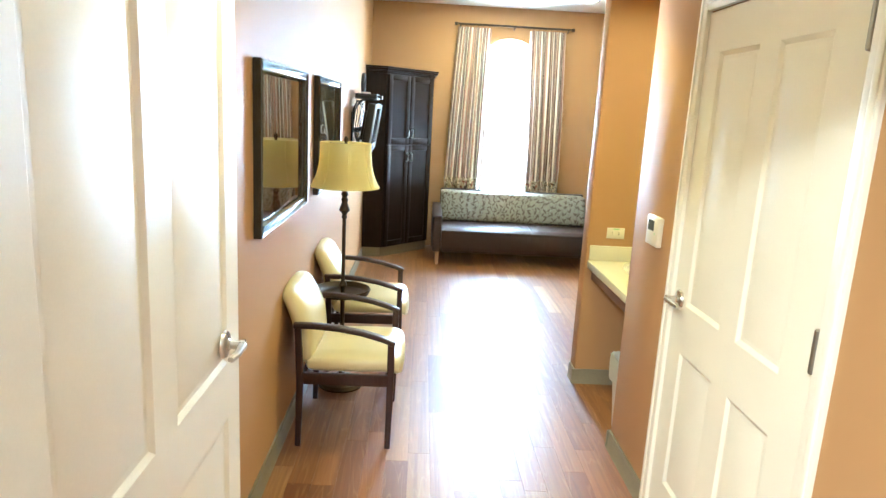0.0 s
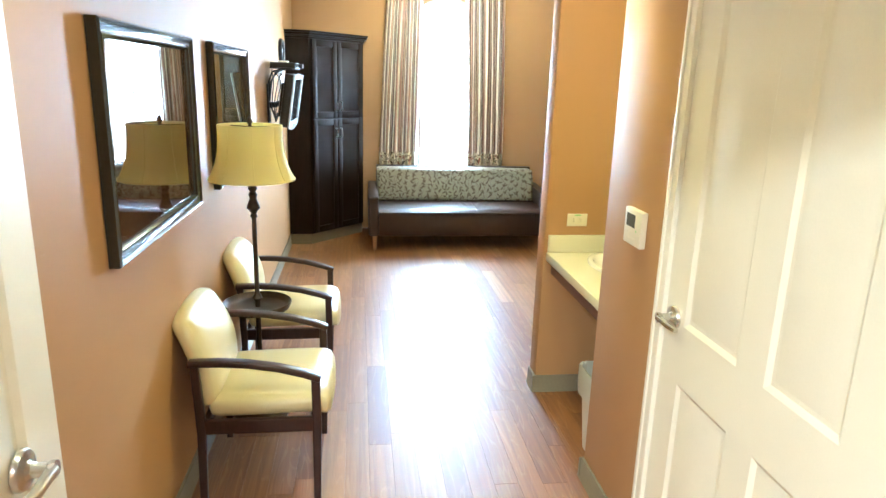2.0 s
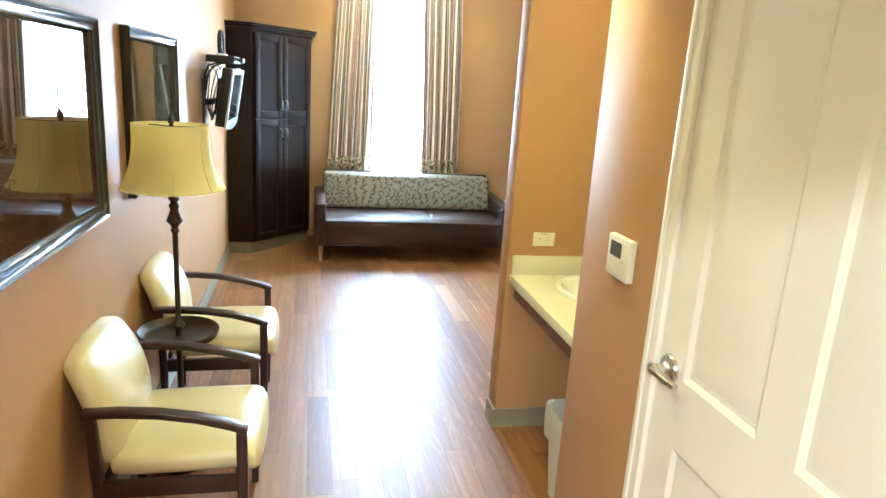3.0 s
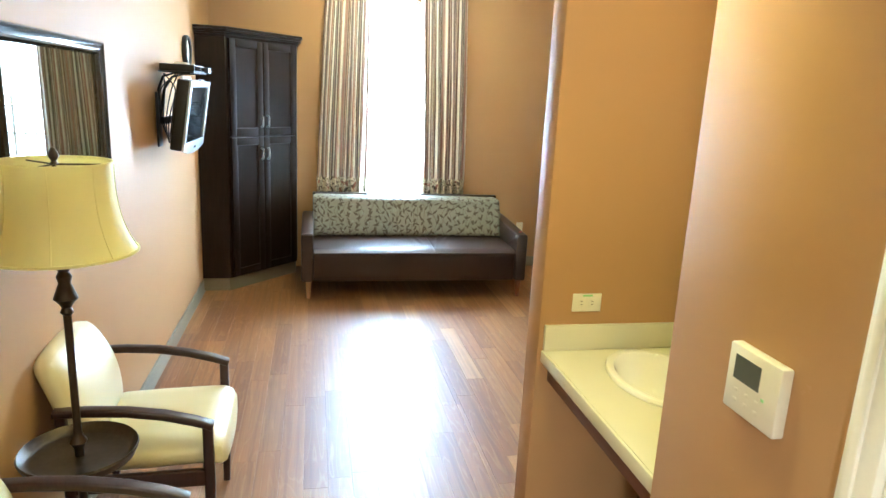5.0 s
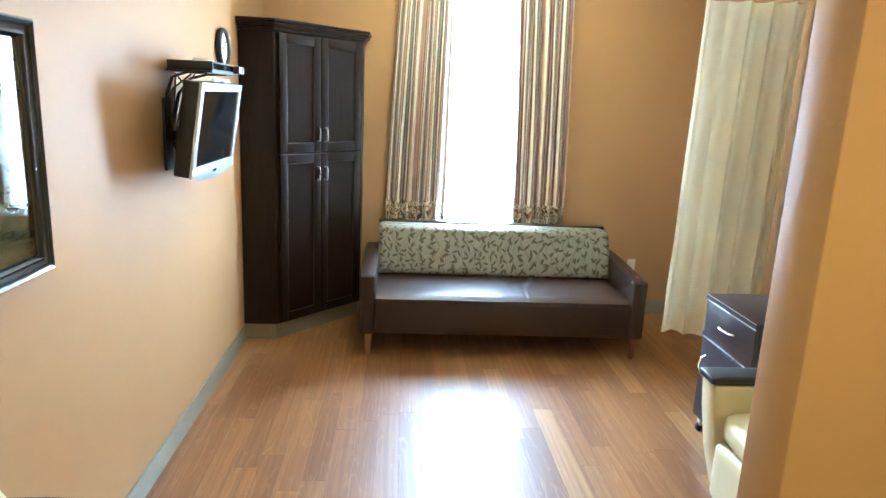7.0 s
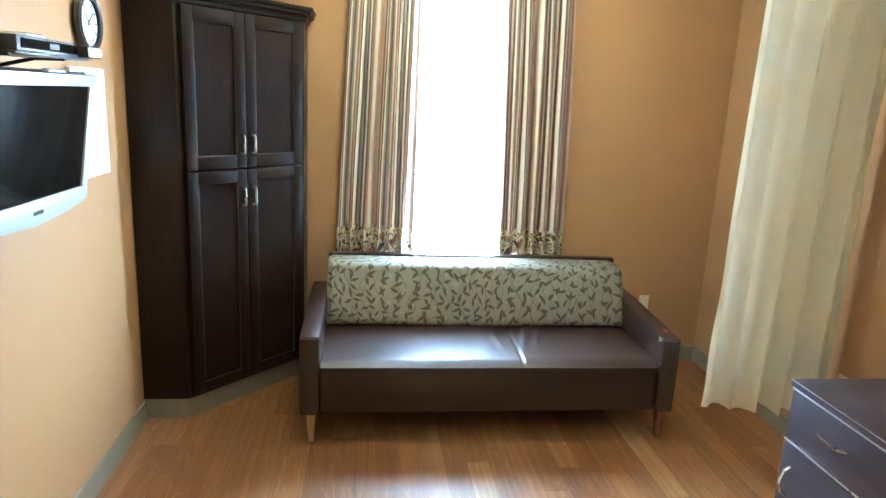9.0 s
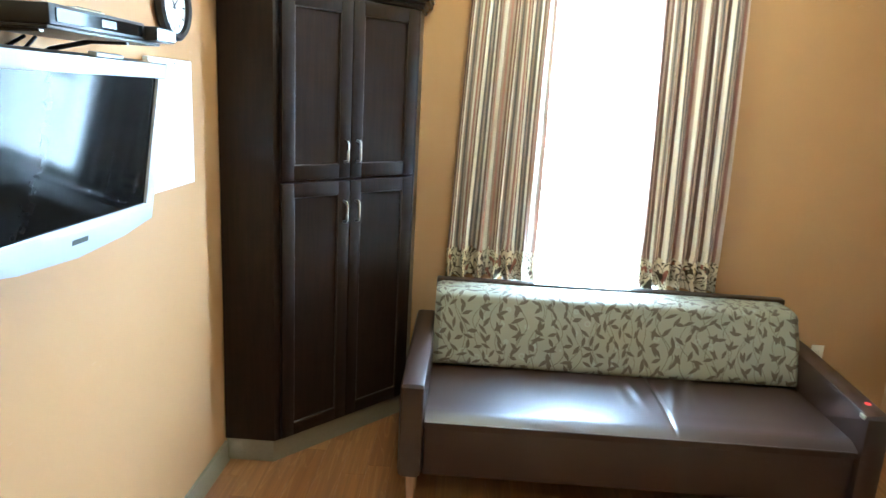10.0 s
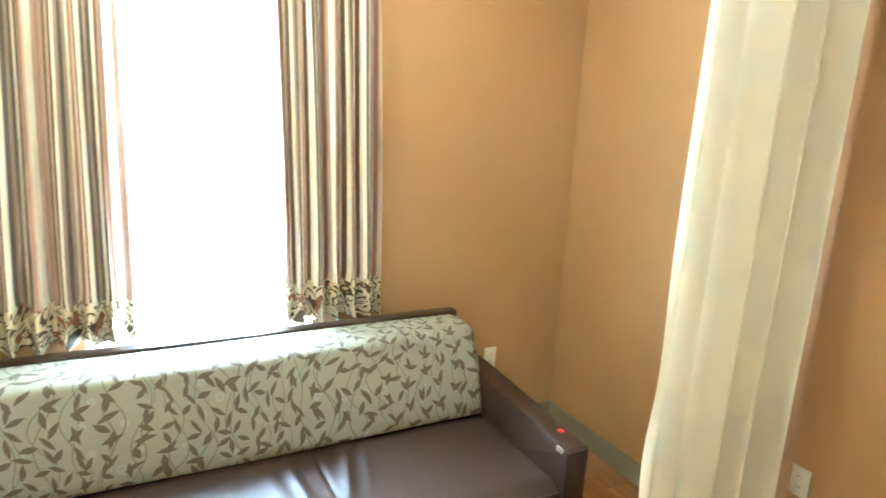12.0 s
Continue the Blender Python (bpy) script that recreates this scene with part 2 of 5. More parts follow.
M = {
    "paint": paint_material(),
    "ceiling": surface("ceiling_paint", (0.78, 0.76, 0.72), 0.85, vary=0.03, bump=0.3),
    "white": surface("white_trim_paint", (0.82, 0.79, 0.68), 0.42, vary=0.03, grain=180, bump=0.08),
    "base": surface("grey_vinyl_base", (0.215, 0.190, 0.130), 0.36, vary=0.10, bump=0.1),
    "plank": plank_material("wood_plank", 'object'),
    "subfloor": surface("dark_joint", (0.035, 0.018, 0.011), 0.8),
    "espresso": dark_wood("espresso_wood", (0.0078, 0.0043, 0.0029), (0.0165, 0.0080, 0.0046), 0.32, coat=0.0, gloss=0.20),
    "railwood": dark_wood("polished_dark_rail_wood", (0.012, 0.007, 0.005), (0.026, 0.014, 0.009), 0.28, (0.06, 1, 1), 0.5),
    "beadwood": dark_wood("worn_espresso_bead", (0.022, 0.015, 0.011), (0.042, 0.030, 0.022), 0.30),
    "chairwood": dark_wood("dark_stained_chair_wood", (0.020, 0.009, 0.008), (0.036, 0.015, 0.013), 0.30),
    "legwood": dark_wood("red_brown_leg_wood", (0.10, 0.034, 0.018), (0.17, 0.062, 0.032), 0.35),
    "wornleg": dark_wood("worn_leg_wood", (0.21, 0.115, 0.06), (0.34, 0.21, 0.125), 0.5),
    "apron": dark_wood("brown_apron_wood", (0.09, 0.038, 0.022), (0.13, 0.058, 0.034), 0.45, (0.06, 0.06, 1)),
    "cream_vinyl": vinyl("cream_vinyl", (0.64, 0.565, 0.325), 0.33),
    "brown_vinyl": vinyl("brown_vinyl", (0.032, 0.0165, 0.0115), 0.36, 0.15),
    "leaf": leaf_fabric(),
    "drape": drape_fabric(),
    "lining": surface("cream_lining_cloth", (0.70, 0.66, 0.56), 0.8, vary=0.05),
    "privacy": cloth("cream_privacy_cloth", (0.76, 0.71, 0.51), 0.14),
    "mesh": cloth("white_mesh_cloth", (0.62, 0.58, 0.52), 0.4),
    "shade": cloth("yellow_lampshade_cloth", (0.94, 0.88, 0.50), 0.50),
    "bronze": surface("dark_bronze", (0.055, 0.040, 0.028), 0.34, 0.75, vary=0.3, bump=0.1),
    "steel": surface("brushed_nickel", (0.62, 0.60, 0.56), 0.28, 1.0, vary=0.06, grain=300, bump=0.05),
    "dullsteel": surface("dull_steel", (0.30, 0.28, 0.25), 0.42, 1.0, vary=0.1, grain=300, bump=0.05),
    "chrome": surface("chrome", (0.80, 0.80, 0.80), 0.08, 1.0, vary=0.02, rough_vary=0.03, bump=0.02),
    "frame": surface("black_picture_frame", (0.012, 0.015, 0.016), 0.20, 0.0, vary=0.3, bump=0.05, **{"Coat Weight": 0.6, "Coat Roughness": 0.15}),
    "art_a": art_material("dark_print", [(0.012, 0.008, 0.006), (0.05, 0.022, 0.012), (0.10, 0.055, 0.03), (0.03, 0.02, 0.014)], 2.6),
    "art_b": art_material("dark_print_green", [(0.010, 0.010, 0.006), (0.045, 0.040, 0.016), (0.09, 0.06, 0.025), (0.022, 0.016, 0.010)], 3.1),
    "tv_white": surface("white_gloss_plastic", (0.50, 0.54, 0.58), 0.22, vary=0.02, bump=0.02),
    "black": surface("black_plastic", (0.014, 0.013, 0.012), 0.38, vary=0.2, bump=0.1),
    "screen": surface("dark_screen", (0.006, 0.006, 0.006), 0.07, vary=0.1, rough_vary=0.02, bump=0.0, **{"Specular IOR Level": 0.06}),
    "plastic": surface("ivory_plastic", (0.74, 0.70, 0.56), 0.35, vary=0.03, bump=0.04),
    "lcd": surface("grey_display", (0.075, 0.085, 0.075), 0.2, vary=0.1, bump=0.0),
    "laminate": surface("speckled_cream_laminate", (0.60, 0.565, 0.40), 0.32, vary=0.07, grain=700, bump=0.03),
    "porcelain": surface("white_porcelain", (0.78, 0.75, 0.64), 0.10, vary=0.02, rough_vary=0.04, bump=0.01),
    "mirror": surface("mirror_silver", (0.86, 0.87, 0.85), 0.02, 1.0, vary=0.01, rough_vary=0.01, bump=0.0),
    "mirrorwood": dark_wood("brown_mirror_frame_wood", (0.15, 0.065, 0.028), (0.22, 0.10, 0.045), 0.4),
    "bin": surface("white_bin_plastic", (0.66, 0.63, 0.54), 0.42, vary=0.05),
    "liner": cloth("thin_bin_liner", (0.72, 0.72, 0.66), 0.4, 90),
    "glass": glass_material(),
    "vinylframe": surface("white_window_frame", (0.80, 0.81, 0.80), 0.4, vary=0.03),
    # darker than the frame: the fan's backlit shade is put into the colour
    "fan_shaded": surface("shaded_cream_vinyl", (0.50, 0.47, 0.38), 0.5, vary=0.05),
    "nightstand": dark_wood("dark_nightstand_laminate", (0.030, 0.022, 0.026), (0.046, 0.034, 0.038), 0.33, (1, 0.06, 1)),
    "edge": surface("bright_aluminium_edge", (0.75, 0.75, 0.76), 0.3, 1.0, vary=0.03),
    "rubber": surface("grey_rubber", (0.04, 0.04, 0.042), 0.6),
    "soap": surface("dark_blue_dispenser_plastic", (0.018, 0.020, 0.032), 0.3, vary=0.2),
    "red": surface("red_sticker", (0.75, 0.05, 0.04), 0.5, vary=0.05),
    "paperwhite": surface("white_board", (0.80, 0.83, 0.85), 0.38, vary=0.02, bump=0.03),
    "clockface": surface("clock_face_paper", (0.78, 0.78, 0.74), 0.4, vary=0.03),
    "green": surface("green_tape", (0.30, 0.62, 0.25), 0.6),
    "paving": surface("pale_paving", (0.52, 0.51, 0.48), 0.9, vary=0.15, grain=9, blotch=0.7, bump=0.4, dist=0.004),
    "bark": surface("tree_bark", (0.10, 0.075, 0.05), 0.9, vary=0.35, bump=0.8, dist=0.02),
    "leafgreen": surface("tree_leaf", (0.075, 0.135, 0.035), 0.6, vary=0.35, bump=0.1),
    "iron": surface("pale_iron", (0.30, 0.31, 0.31), 0.5, vary=0.2),
}
M["lamp_glow"] = bpy.data.materials.new("lamp_glow")
M["lamp_glow"].use_nodes = True
M["lamp_glow"].node_tree.nodes["Principled BSDF"].inputs["Emission Color"].default_value = (1.0, 0.82, 0.55, 1)
M["lamp_glow"].node_tree.nodes["Principled BSDF"].inputs["Emission Strength"].default_value = 6.0

# ---- building tools ----


def box(bm, lo, hi, bevel=0.0, seg=2, m=None):
    vs = bmesh.ops.create_cube(bm, size=1.0)["verts"]
    size = [b - a for a, b in zip(lo, hi)]
    mid = [(a + b) / 2 for a, b in zip(lo, hi)]
    for v in vs:
        v.co = Vector((v.co.x * size[0] + mid[0], v.co.y * size[1] + mid[1], v.co.z * size[2] + mid[2]))
    if bevel:
        es = list({e for v in vs for e in v.link_edges})
        made = bmesh.ops.bevel(bm, geom=es, offset=bevel, segments=seg, profile=0.5, affect='EDGES', clamp_overlap=True)
        vs = list({v for f in made["faces"] for v in f.verts} | {v for v in vs if v.is_valid})
    if m is not None:
        for v in vs:
            v.co = m @ v.co
    return vs


def prism(bm, outline, a, b, axis="z", bevel=0.0):
    """A polygon pulled out along an axis from a to b. The outline gives the two other coordinates, in x, y, z order."""
    def co(p, h):
        return {"x": (h, p[0], p[1]), "y": (p[0], h, p[1]), "z": (p[0], p[1], h)}[axis]
    lo = [bm.verts.new(co(p, a)) for p in outline]
    hi = [bm.verts.new(co(p, b)) for p in outline]
    n = len(outline)
    caps = [bm.faces.new(lo), bm.faces.new(hi)]
    sides = [bm.faces.new((lo[i], lo[(i + 1) % n], hi[(i + 1) % n], hi[i])) for i in range(n)]
    bmesh.ops.recalc_face_normals(bm, faces=caps + sides)
    if bevel:
        es = list({e for f in caps for e in f.edges})
        bmesh.ops.bevel(bm, geom=es, offset=bevel, segments=2, profile=0.5, affect='EDGES', clamp_overlap=True)


def lathe(bm, profile, seg=28, at=(0, 0, 0), m=None, sx=1.0, sy=1.0):
    """Turns a profile of (radius, height) round the z axis."""
    rings = []
    for r, z in profile:
        if r < 1e-5:
            rings.append([bm.verts.new((0, 0, z))])
        else:
            rings.append([bm.verts.new((r * sx * math.cos(2 * math.pi * i / seg), r * sy * math.sin(2 * math.pi * i / seg), z)) for i in range(seg)])
    fs = []
    for a, b in zip(rings, rings[1:]):
        for i in range(seg):
            j = (i + 1) % seg
            if len(a) == 1 and len(b) > 1:
                fs.append(bm.faces.new((a[0], b[j], b[i])))
            elif len(b) == 1 and len(a) > 1:
                fs.append(bm.faces.new((a[i], a[j], b[0])))
            elif len(a) > 1:
                fs.append(bm.faces.new((a[i], a[j], b[j], b[i])))
    for ring in rings:
        for v in ring:
            v.co = (m @ v.co if m is not None else v.co) + Vector(at)
    bmesh.ops.recalc_face_normals(bm, faces=fs)


def sweep(bm, pts, shape, closed=False, up=(0, 0, 1), scales=None):
    """Pulls a cross-section (list of (side, up)) along a path."""
    pts = [Vector(p) for p in pts]
    rings = []
    for i, p in enumerate(pts):
        a = pts[i - 1] if i else p
        b = pts[i + 1] if i + 1 < len(pts) else p
        d = (b - a).normalized()
        s = d.cross(Vector(up))
        s = s.normalized() if s.length > 1e-4 else Vector((1, 0, 0))
        u = s.cross(d).normalized()
        k = scales[i] if scales else 1.0
        rings.append([bm.verts.new(p + s * x * k + u * y * k) for x, y in shape])
    n, fs = len(shape), []
    for a, b in zip(rings, rings[1:]):
        fs += [bm.faces.new((a[i], a[(i + 1) % n], b[(i + 1) % n], b[i])) for i in range(n)]
    fs += [bm.faces.new(rings[0]), bm.faces.new(rings[-1])]
    bmesh.ops.recalc_face_normals(bm, faces=fs)


def ring(r, n=10, ry=None):
    return [(r * math.cos(2 * math.pi * i / n), (ry or r) * math.sin(2 * math.pi * i / n)) for i in range(n)]


def rounded(w, h, r, n=3):
    """A rounded rectangle as a cross-section."""
    out = []
    for cx, cy, a0 in ((w / 2 - r, h / 2 - r, 0), (-w / 2 + r, h / 2 - r, 90), (-w / 2 + r, -h / 2 + r, 180), (w / 2 - r, -h / 2 + r, 270)):
        out += [(cx + r * math.cos(radians(a0 + 90 * i / n)), cy + r * math.sin(radians(a0 + 90 * i / n))) for i in range(n + 1)]
    return out


def mesh_of(name, bm, material, sharp=0.6):
    bm.normal_update()
    for f in bm.faces:
        f.smooth = True
    for e in bm.edges:
        if len(e.link_faces) == 2 and e.calc_face_angle(0) > sharp:
            e.smooth = False
    me = bpy.data.meshes.new(name)
    bm.to_mesh(me)
    bm.free()
    me.materials.append(material)
    return me


def part(name, bm, material, parent, label="", m=None):
    ob = new(name, mesh_of(name, bm, material))
    ob.parent = parent
    if m is not None:
        ob.matrix_basis = m
    return tagged(ob, label) if label else ob


def thing(name, m, label, category, group=""):
    ob = new(name)
    ob.empty_display_size = 0.1
    ob.matrix_basis = m
    return tagged(ob, label, category, group)


def structure(name, bm, material, label, category):
    return tagged(new(name, mesh_of(name, bm, material)), label, category, "", "structure")


def bpart(name, lo, hi, material, parent, bevel=0.003, label="", m=None):
    bm = bmesh.new()
    box(bm, lo, hi, bevel)
    return part(name, bm, material, parent, label, m)


def pillow(bm, lo, hi, r, puff=0.0, nx=10, ny=10, seg=3):
    """A box with generously rounded edges whose large faces swell a little."""
    vs = box(bm, lo, hi)
    es = list({e for v in vs for e in v.link_edges})
    bmesh.ops.subdivide_edges(bm, edges=es, cuts=max(nx, 6), use_grid_fill=True)
    mid = [(a + b) / 2 for a, b in zip(lo, hi)]
    half = [(b - a) / 2 for a, b in zip(lo, hi)]
    for v in bm.verts:
        d = [v.co[i] - mid[i] for i in range(3)]
        core = [max(-half[i] + r, min(half[i] - r, d[i])) for i in range(3)]
        off = Vector([d[i] - core[i] for i in range(3)])
        if off.length > 1e-6:
            off = off.normalized() * r
        q = Vector(core) + off
        k = [1 - (q[i] / half[i]) ** 2 for i in range(3)]
        for i in range(3):
            j, l = (i + 1) % 3, (i + 2) % 3
            q[i] += puff * (q[i] / half[i]) * max(0, k[j]) * max(0, k[l])
        v.co = q + Vector(mid)


W, N, E1, E2, P0, P1, CEIL = -0.36, 9.61, 1.405, 3.165, 5.215, 5.345, 3.04
A0, AX, D0, D1 = 4.345, 1.985, 1.66, 1.80

# ---- the large structure ----
bm = bmesh.new()
box(bm, (W - 0.15, D0, 0), (W, N, CEIL))
structure("wall_west", bm, M["paint"], "long tan-orange painted wall beside the chairs", "wall")

WX, WR, SILL, SPRING = 1.37, 0.44, 0.70, 2.235
bm = bmesh.new()
box(bm, (W - 0.15, N, 0), (WX - WR, N + 0.22, CEIL))
box(bm, (WX + WR, N, 0), (E2 + 0.15, N + 0.22, CEIL))
box(bm, (WX - WR, N, 0), (WX + WR, N + 0.22, SILL))
arc = [(WX - WR * math.cos(math.pi * i / 24), SPRING + WR * math.sin(math.pi * i / 24)) for i in range(25)]
for a, b in zip(arc, arc[1:]):
    prism(bm, [a, b, (b[0], CEIL), (a[0], CEIL)], N, N + 0.22, "y")
structure("wall_north", bm, M["paint"], "tan-orange painted window wall with an arched opening", "wall")

bm = bmesh.new()
box(bm, (E2, P0, 0), (E2 + 0.15, N, CEIL))
structure("wall_east", bm, M["paint"], "tan-orange painted wall behind the privacy curtain", "wall")
bm = bmesh.new()
box(bm, (E1, P0, 0), (E2, P1, CEIL), 0.006, 2)
structure("wall_pier", bm, M["paint"], "warm orange painted partition beside the basin alcove", "wall")
bm = bmesh.new()
box(bm, (AX, A0 - 0.1, 0), (AX + 0.12, P0, CEIL))
structure("wall_alcove_back", bm, M["paint"], "orange painted back wall of the basin alcove", "wall")
# hall wall with the opening of the closed door
DY0, DY1, DTOP = 2.735, 3.745, 2.185
bm = bmesh.new()
box(bm, (E1, DY1, 0), (E1 + 0.12, A0, CEIL), 0.005, 2)
box(bm, (E1 + 0.12, A0 - 0.12, 0), (AX, A0, CEIL))
box(bm, (E1, D1, 0), (E1 + 0.12, DY0, CEIL))
box(bm, (E1, DY0, DTOP), (E1 + 0.12, DY1, CEIL))
structure("wall_hall", bm, M["paint"], "orange painted entry wall with a closed door", "wall")
# wall with the entrance opening, and the corridor outside it
OX0, OX1, OTOP = -0.235, 0.985, 2.19
bm = bmesh.new()
box(bm, (-2.6, D0, 0), (OX0 - 0.02, D1, 2.7))
box(bm, (OX1, D0, 0), (3.3, D1, 2.7))
box(bm, (OX0 - 0.02, D0, OTOP), (OX1, D1, 2.7))
box(bm, (W - 0.15, D0, 2.7), (E1 + 0.12, D1, CEIL))
structure("wall_entrance", bm, M["paint"], "tan painted wall with the wide entrance opening", "wall")
bm = bmesh.new()
box(bm, (-2.6, -1.3, 0), (3.3, -1.15, 2.7))
box(bm, (-2.75, -1.3, 0), (-2.6, D1, 2.7))
box(bm, (3.3, -1.3, 0), (3.45, D1, 2.7))
structure("wall_corridor", bm, M["paint"], "plain tan corridor walls outside the room", "wall")
bm = bmesh.new()
box(bm, (W - 0.15, D0 + 0.14, CEIL), (E2 + 0.15, N + 0.22, CEIL + 0.1))
structure("ceiling", bm, M["ceiling"], "plain off-white painted ceiling", "ceiling")
bm = bmesh.new()
box(bm, (W, D1, 2.475), (E1, P1 - 0.001, CEIL))
box(bm, (E1, A0, 2.475), (AX, P0, CEIL))
structure("ceiling_entry", bm, M["ceiling"], "lowered cream ceiling over the entry", "ceiling")
bm = bmesh.new()
box(bm, (-2.75, -1.3, 2.7), (3.45, D0, 2.8))
structure("ceiling_corridor", bm, M["ceiling"], "plain off-white corridor ceiling", "ceiling")
bm = bmesh.new()
box(bm, (-2.75, -1.3, -0.1), (3.45, D1 - 0.07, -0.0))
structure("floor_corridor", bm, M["subfloor"], "dark corridor floor outside the entrance", "floor")

# grey vinyl cove base
BH, BT = 0.10, 0.012


def base_run(x0, y0, x1, y1, nx, ny):
    """A run of base along a wall from one point to another; nx, ny point into the room."""
    bm = bmesh.new()
    d = Vector((x1 - x0, y1 - y0, 0))
    sect = [(0, 0), (BT + 0.008, 0), (BT + 0.007, 0.004), (BT, 0.014), (BT - 0.001, BH - 0.004), (BT - 0.004, BH), (0, BH)]
    ends = []
    for p in ((x0, y0), (x1, y1)):
        ends.append([bm.verts.new((p[0] + nx * s, p[1] + ny * s, z + 0.001)) for s, z in sect])
    n = len(sect)
    fs = [bm.faces.new((ends[0][i], ends[0][(i + 1) % n], ends[1][(i + 1) % n], ends[1][i])) for i in range(n)]
    fs += [bm.faces.new(ends[0]), bm.faces.new(ends[1])]
    bmesh.ops.recalc_face_normals(bm, faces=fs)
    structure("baseboard", bm, M["base"], "grey-green vinyl cove base along the wall", "baseboard")


base_run(W, D1, W, 8.775, 1, 0)
base_run(0.49, N, E2, N, 0, -1)
base_run(E2, N, E2, P1, -1, 0)
base_run(E1, P0, E1, P1, -1, 0)
base_run(E1 - 0.019, P0, AX, P0, 0, -1)
base_run(E1, DY1 + 0.07, E1, A0, -1, 0)
base_run(E1 - 0.019, A0, AX, A0, 0, 1)
base_run(E1, D1, E1, DY0 - 0.08, -1, 0)
base_run(AX, A0, AX, P0, -1, 0)
base_run(E1, P1, E2, P1, 0, 1)

# ---- doors ----


def lever(parent, m, mirror=1, label="brushed nickel lever handle"):
    """A lever handle; local x points out of the door, y towards the hinge."""
    bm = bmesh.new()
    rot = Euler((0, radians(90), 0)).to_matrix().to_4x4()
    lathe(bm, [(0, 0), (0.041, 0), (0.041, 0.004), (0.037, 0.011), (0.020, 0.015), (0.014, 0.022), (0.014, 0.048), (0.017, 0.052), (0.017, 0.062), (0, 0.064)], 24, m=rot)
    sweep(bm, [(0.056, 0.0, 0.0), (0.058, mirror * 0.03, 0.001), (0.060, mirror * 0.075, 0.0), (0.052, mirror * 0.112, -0.002)], rounded(0.020, 0.016, 0.006), scales=[1.2, 1.1, 1.0, 0.9])
    part("lever_handle", bm, M["steel"], parent, label, m)


def panel_leaf(width, height, panels, thick=0.045):
    """A moulded door leaf in the y, z plane, its face at x = 0 turned to -x, y from 0 to width."""
    bm = bmesh.new()
    deep = 0.009
    box(bm, (deep, 0, 0.008), (thick - deep, width, height))
    ys = sorted({0, width, *(p[0] for p in panels), *(p[1] for p in panels)})
    zs = sorted({0.008, height, *(p[2] for p in panels), *(p[3] for p in panels)})
    for s in (0, 1):
        x0, x1 = (0, deep) if s == 0 else (thick - deep, thick)
        cells = [(a, b, c, d) for a, b in zip(ys, ys[1:]) for c, d in zip(zs, zs[1:])
                 if not any(p[0] <= a and b <= p[1] and p[2] <= c and d <= p[3] for p in panels)]
        for a, b, c, d in cells:
            box(bm, (x0, a, c), (x1, b, d))
        face, back = (0, deep) if s == 0 else (thick, thick - deep)
        for a, b, c, d in panels:
            # sloped moulding into the field, a flat groove and the raised middle
            for g0, h0, g1, h1 in ((0.0, face, 0.016, back), (0.030, back + (face - back) * 0.02, 0.062, face + (back - face) * 0.25)):
                o = [(a + g0, c + g0), (b - g0, c + g0), (b - g0, d - g0), (a + g0, d - g0)]
                i = [(a + g1, c + g1), (b - g1, c + g1), (b - g1, d - g1), (a + g1, d - g1)]
                vo = [bm.verts.new((h0, *p)) for p in o]
                vi = [bm.verts.new((h1, *p)) for p in i]
                fs = [bm.faces.new((vo[q], vo[(q + 1) % 4], vi[(q + 1) % 4], vi[q])) for q in range(4)]
                if g0 > 0:
                    fs.append(bm.faces.new(vi))
                want = -1 if s == 0 else 1
                for f in fs:
                    f.normal_update()
                    if f.normal.x * want < 0:
                        f.normal_flip()
    return bm


def hinge(parent, x, y, z, h=0.12):
    bm = bmesh.new()
    lathe(bm, [(0, -0.006), (0.008, -0.004), (0.0115, 0), (0.0115, h), (0.008, h + 0.004), (0, h + 0.006)], 16, (x - 0.008, y, z))
    box(bm, (x - 0.004, y - 0.012, z), (x + 0.0075, y + 0.022, z + h), 0.001)
    part("hinge", bm, M["dullsteel"], parent, "dull steel butt hinge")


door = thing("door_1", pose(E1, DY0, 0), "closed cream-white four-panel door with nickel lever", "door")
tagged(door, kind="structure")
LW = DY1 - DY0
part("door_leaf", panel_leaf(LW - 0.003, 2.172, [(0.178, 0.456, 0.235, 0.828), (0.582, 0.882, 0.235, 0.828), (0.178, 0.456, 1.026, 2.018), (0.582, 0.882, 1.026, 2.018)]),
     M["white"], door, "", pose(0.003, 0.0015, 0))
for z in (0.18, 1.10, 1.95):
    hinge(door, 0.004, 0.014, z)
lever(door, pose(0.003, LW - 0.062, 1.035, 0, 0, 180), 1)
for y0, y1 in ((-0.072, 0.0), (LW, LW + 0.066)):
    bm = bmesh.new()
    box(bm, (-0.014, y0, 0.0), (0.012, y1, DTOP + 0.066), 0.004)
    box(bm, (-0.020, y0 + (0.012 if y0 < 0 else 0.034), 0.0), (-0.010, y1 - (0.034 if y0 < 0 else 0.012), DTOP + 0.05), 0.004)
    part("casing", bm, M["white"], door)
bm = bmesh.new()
box(bm, (-0.014, 0.0, DTOP - 0.006), (0.012, LW, DTOP + 0.066), 0.004)
box(bm, (-0.020, 0.0, DTOP + 0.02), (-0.010, LW, DTOP + 0.05), 0.004)
part("casing", bm, M["white"], door)
bpart("door_stop", (0.06, -0.0, 0), (0.118, LW, 2.18), M["white"], door, 0.003)

